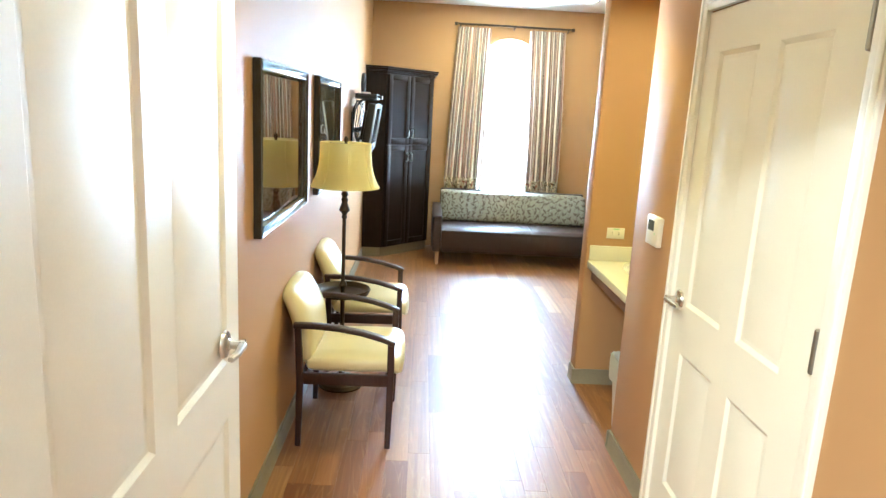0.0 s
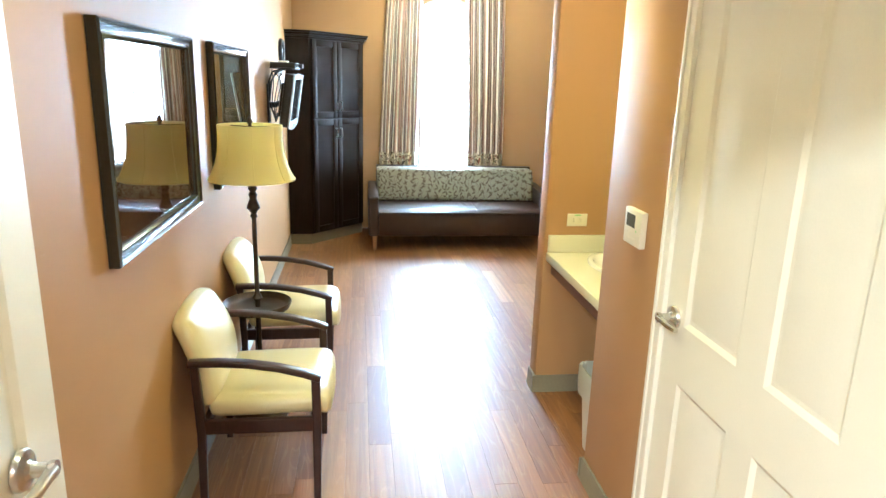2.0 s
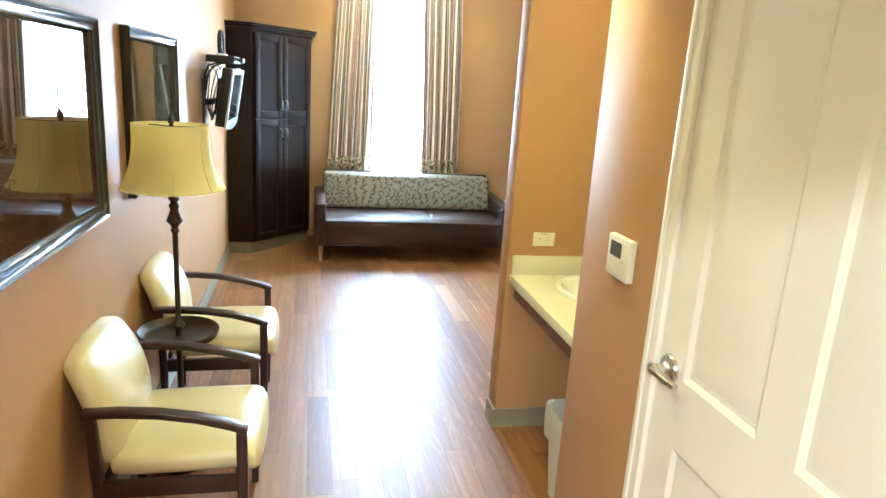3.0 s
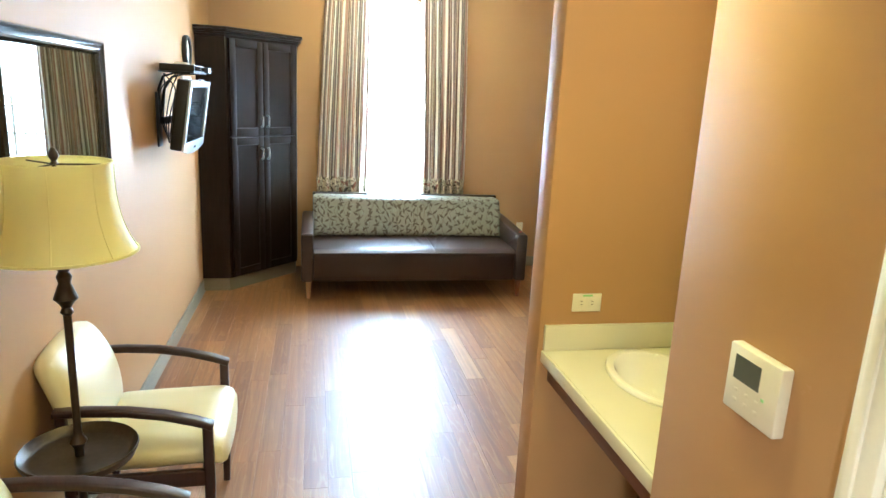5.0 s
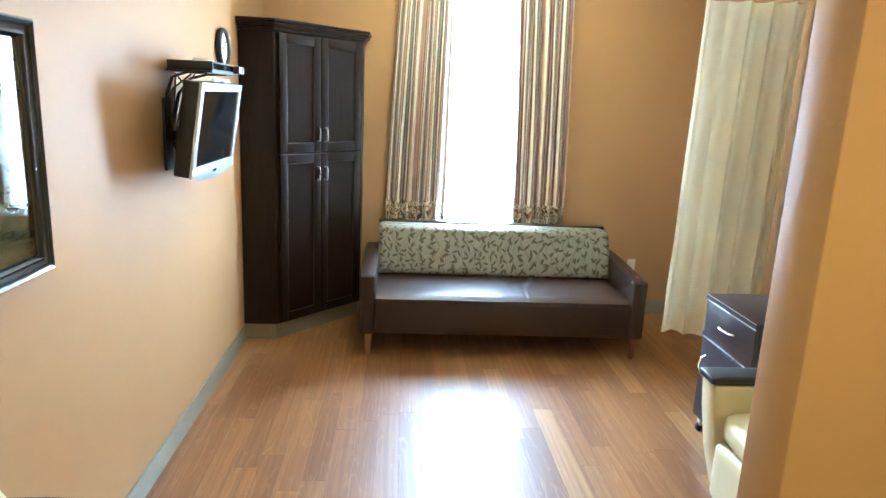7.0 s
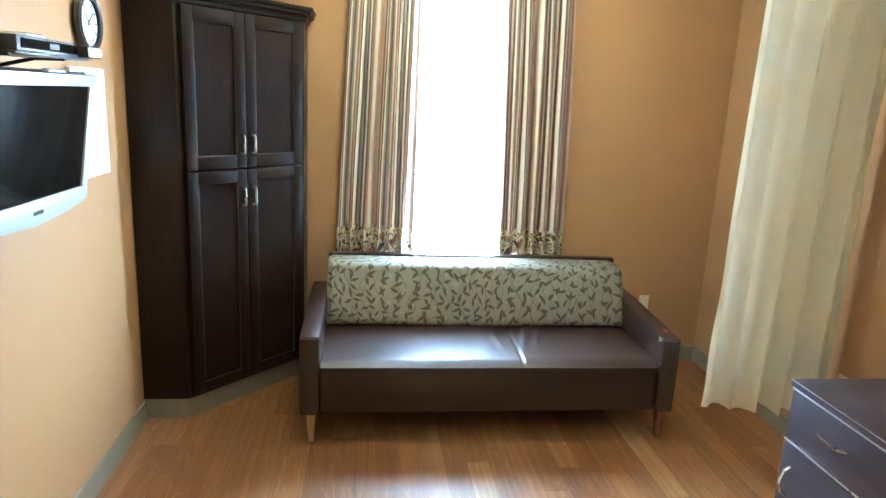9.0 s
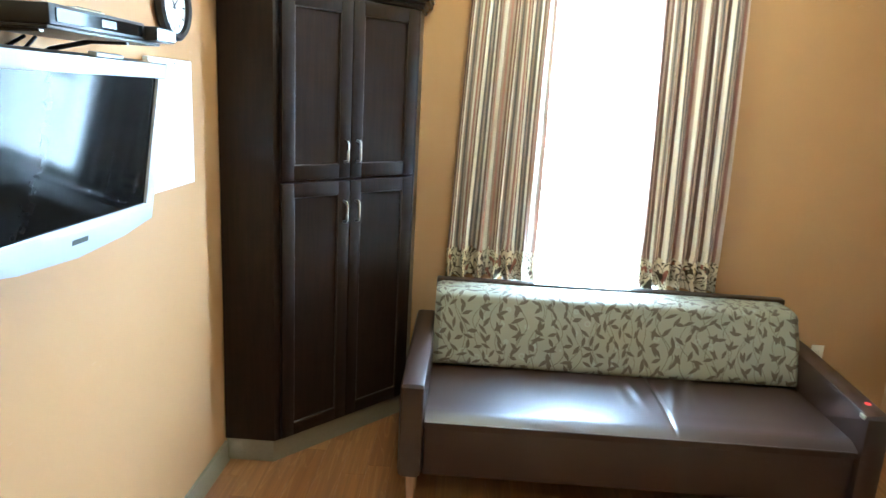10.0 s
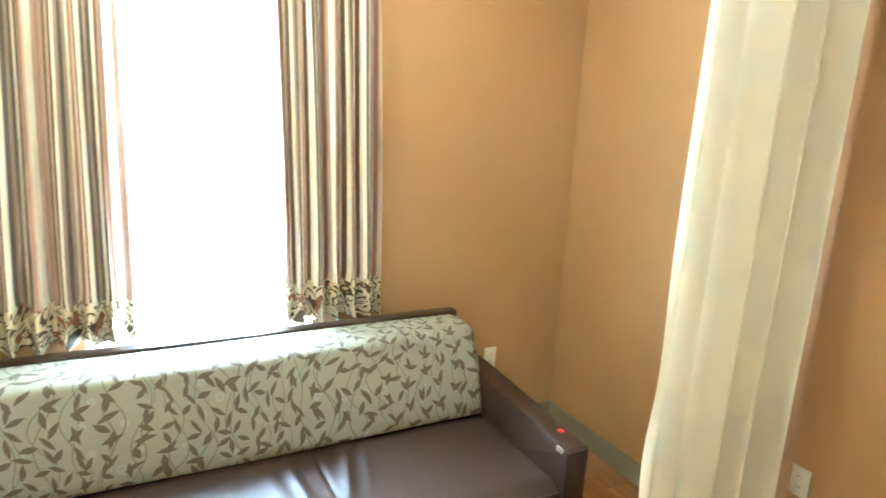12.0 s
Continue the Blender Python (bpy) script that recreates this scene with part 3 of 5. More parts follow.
entry = thing("door_2", pose(OX0, D1 + 0.03, 0, 0, 0, 0), "open cream-white wide panel door against the wall", "door")
tagged(entry, kind="structure")
EW = 1.235
part("door_leaf", panel_leaf(EW, 2.172, [(0.198, 0.584, 0.235, 0.810), (0.715, 1.115, 0.235, 0.810), (0.198, 0.584, 0.985, 2.016), (0.715, 1.115, 0.985, 2.016)]),
     M["white"], entry, "", pose(-0.045, 0, 0))
lever(entry, pose(0.0, EW - 0.155, 1.055), -1)
for z in (0.18, 1.02, 1.95):
    hinge(entry, 0.004, -0.006, z)
for x0, x1 in ((OX0 - 0.065, OX0 - 0.02), (OX1, OX1 + 0.06)):
    bm = bmesh.new()
    box(bm, (x0, D0 - 0.012, 0), (x1, D1 + 0.012, OTOP + 0.05), 0.003)
    structure("trim", bm, M["white"], "white painted jamb of the entrance", "door frame")

# ---- the arched window ----
win = thing("window_1", pose(WX, N, 0), "arched white window with a fan light, brightly backlit", "window")
tagged(win, kind="structure")


def arch(bm, r0, r1, y0, y1, z, n=24):
    ring0 = []
    for i in range(n + 1):
        a = math.pi * i / n
        ring0.append([bm.verts.new((r * math.cos(a), y, z + r * math.sin(a))) for r, y in ((r0, y0), (r1, y0), (r1, y1), (r0, y1))])
    fs = []
    for p, q in zip(ring0, ring0[1:]):
        fs += [bm.faces.new((p[i], p[(i + 1) % 4], q[(i + 1) % 4], q[i])) for i in range(4)]
    fs += [bm.faces.new(ring0[0]), bm.faces.new(ring0[-1])]
    bmesh.ops.recalc_face_normals(bm, faces=fs)


FY = 0.12
bm = bmesh.new()
arch(bm, WR - 0.05, WR - 0.002, FY, FY + 0.07, SPRING)
for s in (-1, 1):
    box(bm, (min(s * (WR - 0.05), s * (WR - 0.002)), FY, SILL + 0.002), (max(s * (WR - 0.05), s * (WR - 0.002)), FY + 0.07, SPRING), 0.004)
box(bm, (-WR + 0.002, FY, SILL + 0.002), (WR - 0.002, FY + 0.07, SILL + 0.055), 0.004)
part("window_frame", bm, M["vinylframe"], win)
bm = bmesh.new()
box(bm, (-WR + 0.05, FY - 0.012, SPRING - 0.10), (WR - 0.05, FY + 0.07, SPRING - 0.02), 0.006)
box(bm, (-WR + 0.05, FY - 0.02, SPRING - 0.035), (WR - 0.05, FY + 0.07, SPRING - 0.008), 0.006)
part("transom_bar", bm, M["vinylframe"], win)
bm = bmesh.new()
half = [(0.135 * math.cos(math.pi * i / 18), SPRING - 0.008 + 0.150 * math.sin(math.pi * i / 18)) for i in range(19)]
prism(bm, half, FY + 0.02, FY + 0.04, "y")
part("fan_boss", bm, M["fan_shaded"], win, "half-round white fan ornament")
for deg in (30, 60, 90, 120, 150):
    a = radians(deg)
    bm = bmesh.new()
    sweep(bm, [(0.13 * math.cos(a), FY + 0.03, SPRING + 0.14 * math.sin(a)), ((WR - 0.05) * math.cos(a), FY + 0.03, SPRING + (WR - 0.05) * math.sin(a))], rounded(0.014, 0.014, 0.004), up=(0, 1, 0))
    part("muntin", bm, M["fan_shaded"], win)
for z0, z1, y in ((SILL + 0.055, SPRING - 0.1, FY + 0.04),):
    ob = bpart("pane", (-WR + 0.05, y, z0), (WR - 0.05, y + 0.004, z1), M["glass"], win, 0.0)
    ob.visible_shadow = False
bm = bmesh.new()
r = WR - 0.05
prism(bm, [(r * math.cos(math.pi * i / 24), SPRING - 0.008 + r * math.sin(math.pi * i / 24)) for i in range(25)], FY + 0.031, FY + 0.035, "y")
part("pane", bm, M["glass"], win).visible_shadow = False
# white strips added over the painted jambs to stand for the window's glare
for s in (-1, 1):
    x0, x1 = sorted((s * (WR - 0.001), s * (WR - 0.006)))
    bpart("jamb_liner", (x0, 0.0, SILL + 0.0045), (x1, FY - 0.001, SPRING), M["vinylframe"], win, 0.0)
bpart("window_sill", (-WR - 0.03, -0.03, SILL - 0.022), (WR + 0.03, -0.001, SILL + 0.004), M["vinylframe"], win, 0.005)
bpart("window_stool", (-WR + 0.001, 0.0, SILL + 0.0005), (WR - 0.001, FY, SILL + 0.004), M["vinylframe"], win, 0.001)

# outdoors
bm = bmesh.new()
vs = [bm.verts.new(p) for p in ((-400, 9.86, -0.6), (400, 9.86, -0.6), (400, 900, -0.6), (-400, 900, -0.6))]
bm.faces.new(vs)
structure("ground", bm, M["paving"], "pale sunlit paving outside the window", "ground")

# ---- drapes and rod ----


def drape(label, m, top0, top1, bot0, bot1, ztop, zbot, folds, shift, inner):
    th = thing("window_drape", m, label, "curtain", "window drapes")
    bm = bmesh.new()
    uvl = bm.loops.layers.uv.new("UVMap")
    nu, nv = folds * 14, 30
    cols, uvs = [], {}
    rnd = random.Random(int(shift * 100))
    ph = [rnd.uniform(-0.9, 0.9) for _ in range(folds + 2)]
    for j in range(nv + 1):
        v = j / nv
        z = zbot + (ztop - zbot) * v
        row = []
        for i in range(nu + 1):
            u = i / nu
            a, b = bot0 + (top0 - bot0) * v ** 1.3, bot1 + (top1 - bot1) * v ** 1.3
            w = u * folds
            f = int(min(w, folds - 1e-6))
            swing = math.sin(2 * math.pi * w + ph[f] * (1 - v) * 0.7)
            pinch = 1.0 - 0.65 * max(0.0, (v - 0.93) / 0.07)
            gather = 1.0 + 0.5 * max(0.0, (0.09 - v) / 0.09)
            amp = (0.024 + 0.014 * (1 - v)) * pinch * gather
            near = u if inner else 1 - u
            amp *= 1.0 - 0.6 * max(0.0, near - 0.55) / 0.45
            y = 0.06 * max(0.0, (near - 0.93) / 0.07) ** 2 - amp * swing - 0.008 * math.sin(4 * math.pi * w + 1 + 3 * v)
            x = a + (b - a) * u + 0.0045 * math.cos(2 * math.pi * w) * (1 - 0.5 * v) + 0.003 * math.sin(3.1 * w + 5 * v)
            if v < 0.10:
                x += 0.006 * math.sin(40 * u + 55 * v)
                y += 0.008 * math.sin(31 * u + 70 * v + 2)
            vert = bm.verts.new((x, y, z + 0.010 * math.sin(5 * w) * (1 - v) ** 6))
            uvs[vert] = (u * 1.05 + shift, z - zbot)
            row.append(vert)
        cols.append(row)
    for r0, r1 in zip(cols, cols[1:]):
        for i in range(nu):
            f = bm.faces.new((r0[i], r0[i + 1], r1[i + 1], r1[i]))
            for lp in f.loops:
                lp[uvl].uv = uvs[lp.vert]
    lining = bm.copy()
    for v in lining.verts:
        v.co.y += 0.006
    part("drape_cloth", bm, M["drape"], th)
    part("lining", lining, M["lining"], th, "plain cream lining")
    for i in range(folds):
        x = top0 + (top1 - top0) * (i + 0.5) / folds
        bm = bmesh.new()
        lathe(bm, [(0.019, -0.002), (0.0215, 0), (0.019, 0.002), (0.0165, 0), (0.019, -0.002)], 14, m=Euler((0, radians(90), 0)).to_matrix().to_4x4(), at=(x, 0, ztop + 0.028))
        part("curtain_ring", bm, M["bronze"], th)
    return th


CY = N - 0.085
drape("striped brown and cream drape with paisley hem, drawn aside", pose(0, CY, 0), 0.695, 1.11, 0.605, 1.10, 2.775, 0.765, 6, 0.1, True)
drape("striped slate and cream drape with paisley hem, drawn aside", pose(0, CY, 0), 1.59, 2.03, 1.65, 2.085, 2.775, 0.765, 6, 0.53, False)

rod = thing("curtain_rod", pose(0, CY, 2.81), "dark bronze curtain rod above the window", "curtain rod")
bm = bmesh.new()
sweep(bm, [(0.67, 0, 0), (1.4, 0, 0), (2.11, 0, 0)], ring(0.0125, 12))
part("rod", bm, M["bronze"], rod)
for x in (0.665, 2.115):
    bm = bmesh.new()
    lathe(bm, [(0, -0.02), (0.017, -0.018), (0.020, 0), (0.017, 0.018), (0, 0.02)], 14, m=Euler((0, radians(90), 0)).to_matrix().to_4x4(), at=(x, 0, 0))
    part("finial", bm, M["bronze"], rod)
for x in (0.72, 1.39, 2.06):
    bm = bmesh.new()
    sweep(bm, [(x, 0.0, -0.014), (x, 0.04, -0.03), (x, N - CY, -0.03)], rounded(0.014, 0.010, 0.003))
    part("bracket", bm, M["bronze"], rod)

# ---- corner cabinet ----
cab = thing("corner_cabinet", pose(W, N, 0), "tall espresso wood corner cabinet with four doors", "cabinet")
G, Q = 0.004, 0.235          # gap to the walls, depth of the side returns
LX, LY = 0.785, 0.838        # how far it runs along the window wall and the long wall


def corner_outline(less, q, grow=0.0):
    a, c, b = LX + grow - less, LY + grow - less, q + grow * 0.414
    return [(G, -G), (G, -c), (b, -c), (a, -b), (a, -G)]


bm = bmesh.new()
prism(bm, corner_outline(0, Q), 0.115, 2.145, "z", 0.003)
part("body", bm, M["espresso"], cab)
bm = bmesh.new()
prism(bm, corner_outline(0.015, Q - 0.01), 0.0, 0.115, "z")
part("plinth", bm, M["base"], cab, "grey vinyl toe base")
bm = bmesh.new()
for z0, z1, g in ((2.135, 2.155, 0.012), (2.155, 2.168, 0.020), (2.168, 2.192, 0.040), (2.192, 2.212, 0.052)):
    prism(bm, corner_outline(0, Q, g), z0, z1, "z", 0.004)
part("crown_moulding", bm, M["espresso"], cab)
A, B = Vector((Q, -LY, 0)), Vector((LX, -Q, 0))
along = (B - A).normalized()
outw = Vector((along.y, -along.x, 0))
FL = (B - A).length
facing = Matrix(((along.x, outw.x, 0, A.x), (along.y, outw.y, 0, A.y), (0, 0, 1, 0), (0, 0, 0, 1)))


def cabinet_door(x0, x1, z0, z1, hx, hz):
    """Shaker-like door with a bevelled inner bead; local x along the front, y out of it."""
    bm = bmesh.new()
    f, t = 0.062, 0.020
    box(bm, (x0, 0.001, z0), (x0 + f, t, z1), 0.002)
    box(bm, (x1 - f, 0.001, z0), (x1, t, z1), 0.002)
    box(bm, (x0 + f, 0.001, z0), (x1 - f, t, z0 + f), 0.002)
    box(bm, (x0 + f, 0.001, z1 - f), (x1 - f, t, z1), 0.002)
    box(bm, (x0 + f, 0.001, z0 + f), (x1 - f, t - 0.011, z1 - f))
    d = part("cabinet_door", bm, M["espresso"], cab, "", facing)
    i0, i1, j0, j1 = x0 + f, x1 - f, z0 + f, z1 - f
    bm = bmesh.new()
    for a, b in (((i0, j0), (i1, j0)), ((i0, j1), (i1, j1)), ((i0, j0), (i0, j1)), ((i1, j0), (i1, j1))):
        sweep(bm, [(a[0], t - 0.006, a[1]), (b[0], t - 0.006, b[1])], rounded(0.008, 0.010, 0.003), up=(0, 1, 0))
    part("panel_bead", bm, M["beadwood"], d, "worn lighter bead round the panel")
    bm = bmesh.new()
    sweep(bm, [(hx, t, hz), (hx, t + 0.022, hz + 0.003), (hx, t + 0.028, hz + 0.012), (hx, t + 0.028, hz + 0.084), (hx, t + 0.022, hz + 0.093), (hx, t, hz + 0.096)],
          rounded(0.011, 0.009, 0.003), up=(1, 0, 0))
    part("pull_handle", bm, M["steel"], d, "satin nickel bar pull")


mid = FL / 2 - 0.014
for z0, z1, hz in ((0.125, 1.328, 1.135), (1.342, 2.128, 1.415)):
    cabinet_door(0.030, mid - 0.002, z0, z1, mid - 0.035, hz)
    cabinet_door(mid + 0.002, FL - 0.030, z0, z1, mid + 0.035, hz)

# ---- sofa ----
SX0, SX1, SY = 0.478, 2.474, 8.50
sofa = thing("sofa", pose(SX0, SY, 0), "brown vinyl bench sofa with leaf-patterned back cushion", "sofa")
SW, SD = SX1 - SX0, 0.93
AW = 0.105
for s, x0 in ((0, 0.0), (1, SW - AW)):
    bm = bmesh.new()
    prof = [(0.0, 0.155), (0.0, 0.560), (0.012, 0.573), (0.30, 0.590), (0.70, 0.612), (0.86, 0.615), (0.88, 0.60), (0.88, 0.155)]
    prism(bm, prof, x0, x0 + AW, "x", 0.024)
    arm = part("armrest", bm, M["brown_vinyl"], sofa)
    if s:
        bm = bmesh.new()
        lathe(bm, [(0, 0.0), (0.013, 0.0), (0.013, 0.0012), (0, 0.0014)], 14, (SW - 0.045, 0.115, 0.5795), m=Euler((radians(3), 0, 0)).to_matrix().to_4x4())
        part("sticker", bm, M["red"], arm, "small red round sticker")
        bm = bmesh.new()
        box(bm, (SW - AW - 0.001, 0.022, 0.545), (SW - AW + 0.008, 0.062, 0.566), 0.004)
        part("worn_patch", bm, M["base"], arm, "scuffed bare edge of the vinyl")
bpart("front_rail", (AW, 0.028, 0.150), (SW - AW, 0.075, 0.395), M["brown_vinyl"], sofa, 0.012)
bm = bmesh.new()
nx, ny = 260, 30
grid = []
for j in range(ny + 1):
    row = []
    for i in range(nx + 1):
        x = AW + 0.002 + (SW - 2 * AW - 0.004) * i / nx
        y = 0.018 + 0.60 * j / ny
        edge = min(1.0, j / 3.4)
        z = 0.405 + 0.026 * math.sin(edge * math.pi / 2) + 0.007 * math.sin(math.pi * i / nx) * min(1, j / 8)
        # the seam across the middle and soft creases beside it
        k = math.exp(-((x - 1.155 - 0.02 * y) / 0.009) ** 2)
        z -= 0.007 * k * (1 if j > 1 else 0)
        for cx, slope, amp, wid in ((1.05, 0.10, 0.009, 0.020), (1.27, -0.26, 0.016, 0.022), (1.35, -0.30, 0.008, 0.018), (0.98, 0.1, 0.005, 0.03)):
            z += amp * math.exp(-((x - cx - slope * (0.5 - y)) / wid) ** 2) * math.exp(-((y - 0.42) / 0.17) ** 2)
        row.append(bm.verts.new((x, y, z)))
    grid.append(row)
for r0, r1 in zip(grid, grid[1:]):
    for i in range(nx):
        bm.faces.new((r0[i], r0[i + 1], r1[i + 1], r1[i]))
low = [bm.verts.new((v.co.x, 0.018, 0.375)) for v in grid[0]]
for i in range(nx):
    bm.faces.new((low[i], low[i + 1], grid[0][i + 1], grid[0][i]))
part("seat", bm, M["brown_vinyl"], sofa, "creased brown vinyl seat")
bm = bmesh.new()
sweep(bm, [(AW + 0.004, 0.016, 0.403), (SW / 2, 0.015, 0.404), (SW - AW - 0.004, 0.016, 0.403)], ring(0.0045, 8))
part("piping", bm, M["brown_vinyl"], sofa)
bpart("back_rail", (0.095, 0.855, 0.155), (SW - 0.080, 0.915, 0.797), M["railwood"], sofa, 0.008, "dark wood back frame")
bpart("seat_deck", (AW, 0.075, 0.16), (SW - AW, 0.855, 0.385), M["brown_vinyl"], sofa, 0.004)


def back_cushion():
    """Upholstered back: leaning front, rolled top, with the fabric laid out in metres."""
    bm = bmesh.new()
    uvl = bm.loops.layers.uv.new("UVMap")
    prof = [(0.565, 0.438), (0.548, 0.450), (0.545, 0.470)]
    prof += [(0.545 + 0.105 * i / 8 - 0.012 * math.sin(math.pi * i / 8), 0.470 + 0.275 * i / 8) for i in range(1, 9)]
    prof += [(0.655, 0.762), (0.672, 0.777), (0.70, 0.786), (0.76, 0.789), (0.82, 0.788), (0.853, 0.786)]
    run = [0.0]
    for a, b in zip(prof, prof[1:]):
        run.append(run[-1] + math.dist(a, b))
    x0, x1 = AW - 0.004, SW - AW + 0.012
    nx = 60
    rows, uvs = [], {}
    for (y, z), s in zip(prof, run):
        row = []
        for i in range(nx + 1):
            u = i / nx
            end = min(u, 1 - u) * (x1 - x0)
            soft = 1 - max(0.0, 1 - end / 0.035) ** 2
            yy = y + (1 - soft) * 0.022 if y < 0.85 else y
            zz = z - (1 - soft) * 0.012 + 0.002 * math.sin(9 * u + 3 * s)
            v = bm.verts.new((x0 + (x1 - x0) * u, yy, zz))
            uvs[v] = ((x1 - x0) * u, s)
            row.append(v)
        rows.append(row)
    for r0, r1 in zip(rows, rows[1:]):
        for i in range(nx):
            bm.faces.new((r0[i], r0[i + 1], r1[i + 1], r1[i]))
    for e in (0, -1):
        bm.faces.new([r[e] for r in rows])
    for f in bm.faces:
        for lp in f.loops:
            lp[uvl].uv = uvs[lp.vert] if abs(f.normal.x) < 0.9 else (uvs[lp.vert][0] + lp.vert.co.y, uvs[lp.vert][1])
    bmesh.ops.recalc_face_normals(bm, faces=bm.faces[:])
    part("back_cushion", bm, M["leaf"], sofa, "grey-green cushion with brown leaf vines")


back_cushion()
for x, y, mat, lab in ((0.062, 0.03, "wornleg", "scuffed tapered leg, finish worn off"), (SW - 0.062, 0.03, "legwood", ""), (0.062, 0.85, "legwood", ""), (SW - 0.062, 0.85, "legwood", "")):
    bm = bmesh.new()
    sweep(bm, [(x, y, 0.0), (x, y + 0.004, 0.16)], rounded(0.03, 0.034, 0.006), up=(0, 1, 0), scales=[1.0, 1.7])
    part("leg", bm, M[mat], sofa, lab)

# ---- arm chairs ----


def arm_chair(m, label):
    """Local x points to the front, y to the side; the origin is on the floor in the middle."""
    ch = thing("arm_chair", m, label, "chair", "cream arm chairs along the wall")
    half = 0.285
    for s in (-1, 1):
        y = s * half
        bm = bmesh.new()
        sweep(bm, [(0.222, y, 0.0), (0.226, y, 0.35), (0.224, y, 0.573)], rounded(0.034, 0.030, 0.006), up=(0, 1, 0), scales=[0.85, 1.1, 1.05])
        part("leg", bm, M["chairwood"], ch)
        bm = bmesh.new()
        sweep(bm, [(-0.245, y, 0.0), (-0.235, y, 0.36), (-0.248, y, 0.643)], rounded(0.034, 0.030, 0.006), up=(0, 1, 0), scales=[0.85, 1.1, 1.0])
        part("leg", bm, M["chairwood"], ch)
        bm = bmesh.new()
        pts = [(-0.268, y, 0.656), (-0.16, y, 0.656), (-0.04, y, 0.648), (0.08, y, 0.628), (0.18, y, 0.600), (0.243, y, 0.576)]
        sweep(bm, pts, rounded(0.046, 0.028, 0.008), scales=[0.95, 1, 1, 1, 1, 0.95])
        part("armrest", bm, M["chairwood"], ch)
        bm = bmesh.new()
        box(bm, (-0.232, y - 0.014, 0.345), (0.215, y + 0.014, 0.405), 0.004)
        part("side_rail", bm, M["chairwood"], ch)
    for x in (0.208, -0.222):
        bpart("cross_rail", (x - 0.012, -half + 0.012, 0.345), (x + 0.012, half - 0.012, 0.395), M["chairwood"], ch, 0.003)
    bm = bmesh.new()
    pillow(bm, (-0.215, -0.262, 0.398), (0.278, 0.262, 0.490), 0.040, 0.014)
    for v in bm.verts:
        # the seat dips to the back and its front edge rolls over
        t = (v.co.x + 0.215) / 0.493
        v.co.z += 0.012 * t - 0.006
        if v.co.x > 0.2:
            v.co.z -= 0.9 * (v.co.x - 0.2) ** 2 * 6 * (0.4 if v.co.z > 0.45 else 1.0)
    part("seat", bm, M["cream_vinyl"], ch, "cream vinyl seat cushion")
    bm = bmesh.new()
    pillow(bm, (-0.035, -0.255, 0.0), (0.050, 0.255, 0.385), 0.036, 0.020)
    lean = Matrix.Translation((-0.222, 0, 0.440)) @ Euler((0, radians(-13), 0)).to_matrix().to_4x4()
    for v in bm.verts:
        t = v.co.z / 0.385
        v.co.y *= 1.0 - 0.10 * max(0, t - 0.45) ** 2 * 4
        v.co.x += 0.030 * math.sin(math.pi * t) - 0.02 * t
        v.co = lean @ v.co
    part("backrest", bm, M["cream_vinyl"], ch, "cream vinyl padded backrest")
    return ch


arm_chair(pose(-0.022, 4.545, 0), "cream vinyl arm chair with dark wood frame by the lamp")
arm_chair(pose(-0.022, 5.545, 0, 0, 0, 1.5), "cream vinyl arm chair with dark wood arms, past the lamp")

# ---- floor lamp ----
lamp = thing("floor_lamp", pose(-0.14, 5.05, 0), "bronze floor lamp with yellow bell shade and tray", "floor lamp")
bm = bmesh.new()
lathe(bm, [(0, 0), (0.140, 0), (0.142, 0.010), (0.132, 0.018), (0.128, 0.028), (0.112, 0.034), (0.10, 0.044), (0.06, 0.050), (0.035, 0.066), (0.022, 0.080), (0, 0.082)], 40)
part("base", bm, M["bronze"], lamp)
bm = bmesh.new()
lathe(bm, [(0, 0.075), (0.016, 0.08), (0.0135, 0.12), (0.0135, 0.56), (0.022, 0.575), (0.013, 0.60), (0.014, 0.64), (0.026, 0.66), (0.013, 0.685), (0.0115, 0.72), (0.0115, 1.075), (0.019, 1.085),
           (0.013, 1.10), (0.020, 1.112), (0.034, 1.128), (0.030, 1.140), (0.017, 1.175), (0.022, 1.195), (0.014, 1.21), (0.024, 1.225), (0.015, 1.24), (0.012, 1.30), (0.006, 1.31), (0.006, 1.525), (0, 1.526)], 24)
part("pole", bm, M["bronze"], lamp)
bm = bmesh.new()
lathe(bm, [(0.012, 0.612), (0.06, 0.610), (0.135, 0.612), (0.150, 0.618), (0.162, 0.634), (0.168, 0.640), (0.172, 0.634), (0.160, 0.606), (0.10, 0.596), (0.012, 0.598), (0.012, 0.612)], 44)
part("tray", bm, M["bronze"], lamp, "round dark tray table")
bm = bmesh.new()
prof = []
for i in range(17):
    t = i / 16
    prof.append((0.140 + 0.010 * (1 - t) + 0.056 * t ** 3.0 + 0.010 * t, 1.530 - 0.258 * t))
inner = [(r - 0.003, z) for r, z in reversed(prof)]
lathe(bm, prof + inner + [prof[0]], 48)
shade = part("shade", bm, M["shade"], lamp, "yellow fabric bell shade")
for i in range(8):
    a = math.pi * i / 4 + 0.2
    bm = bmesh.new()
    sweep(bm, [((r + 0.0008) * math.cos(a), (r + 0.0008) * math.sin(a), z) for r, z in prof], ring(0.0016, 6), up=(-math.sin(a), math.cos(a), 0))
    part("seam", bm, M["shade"], shade)
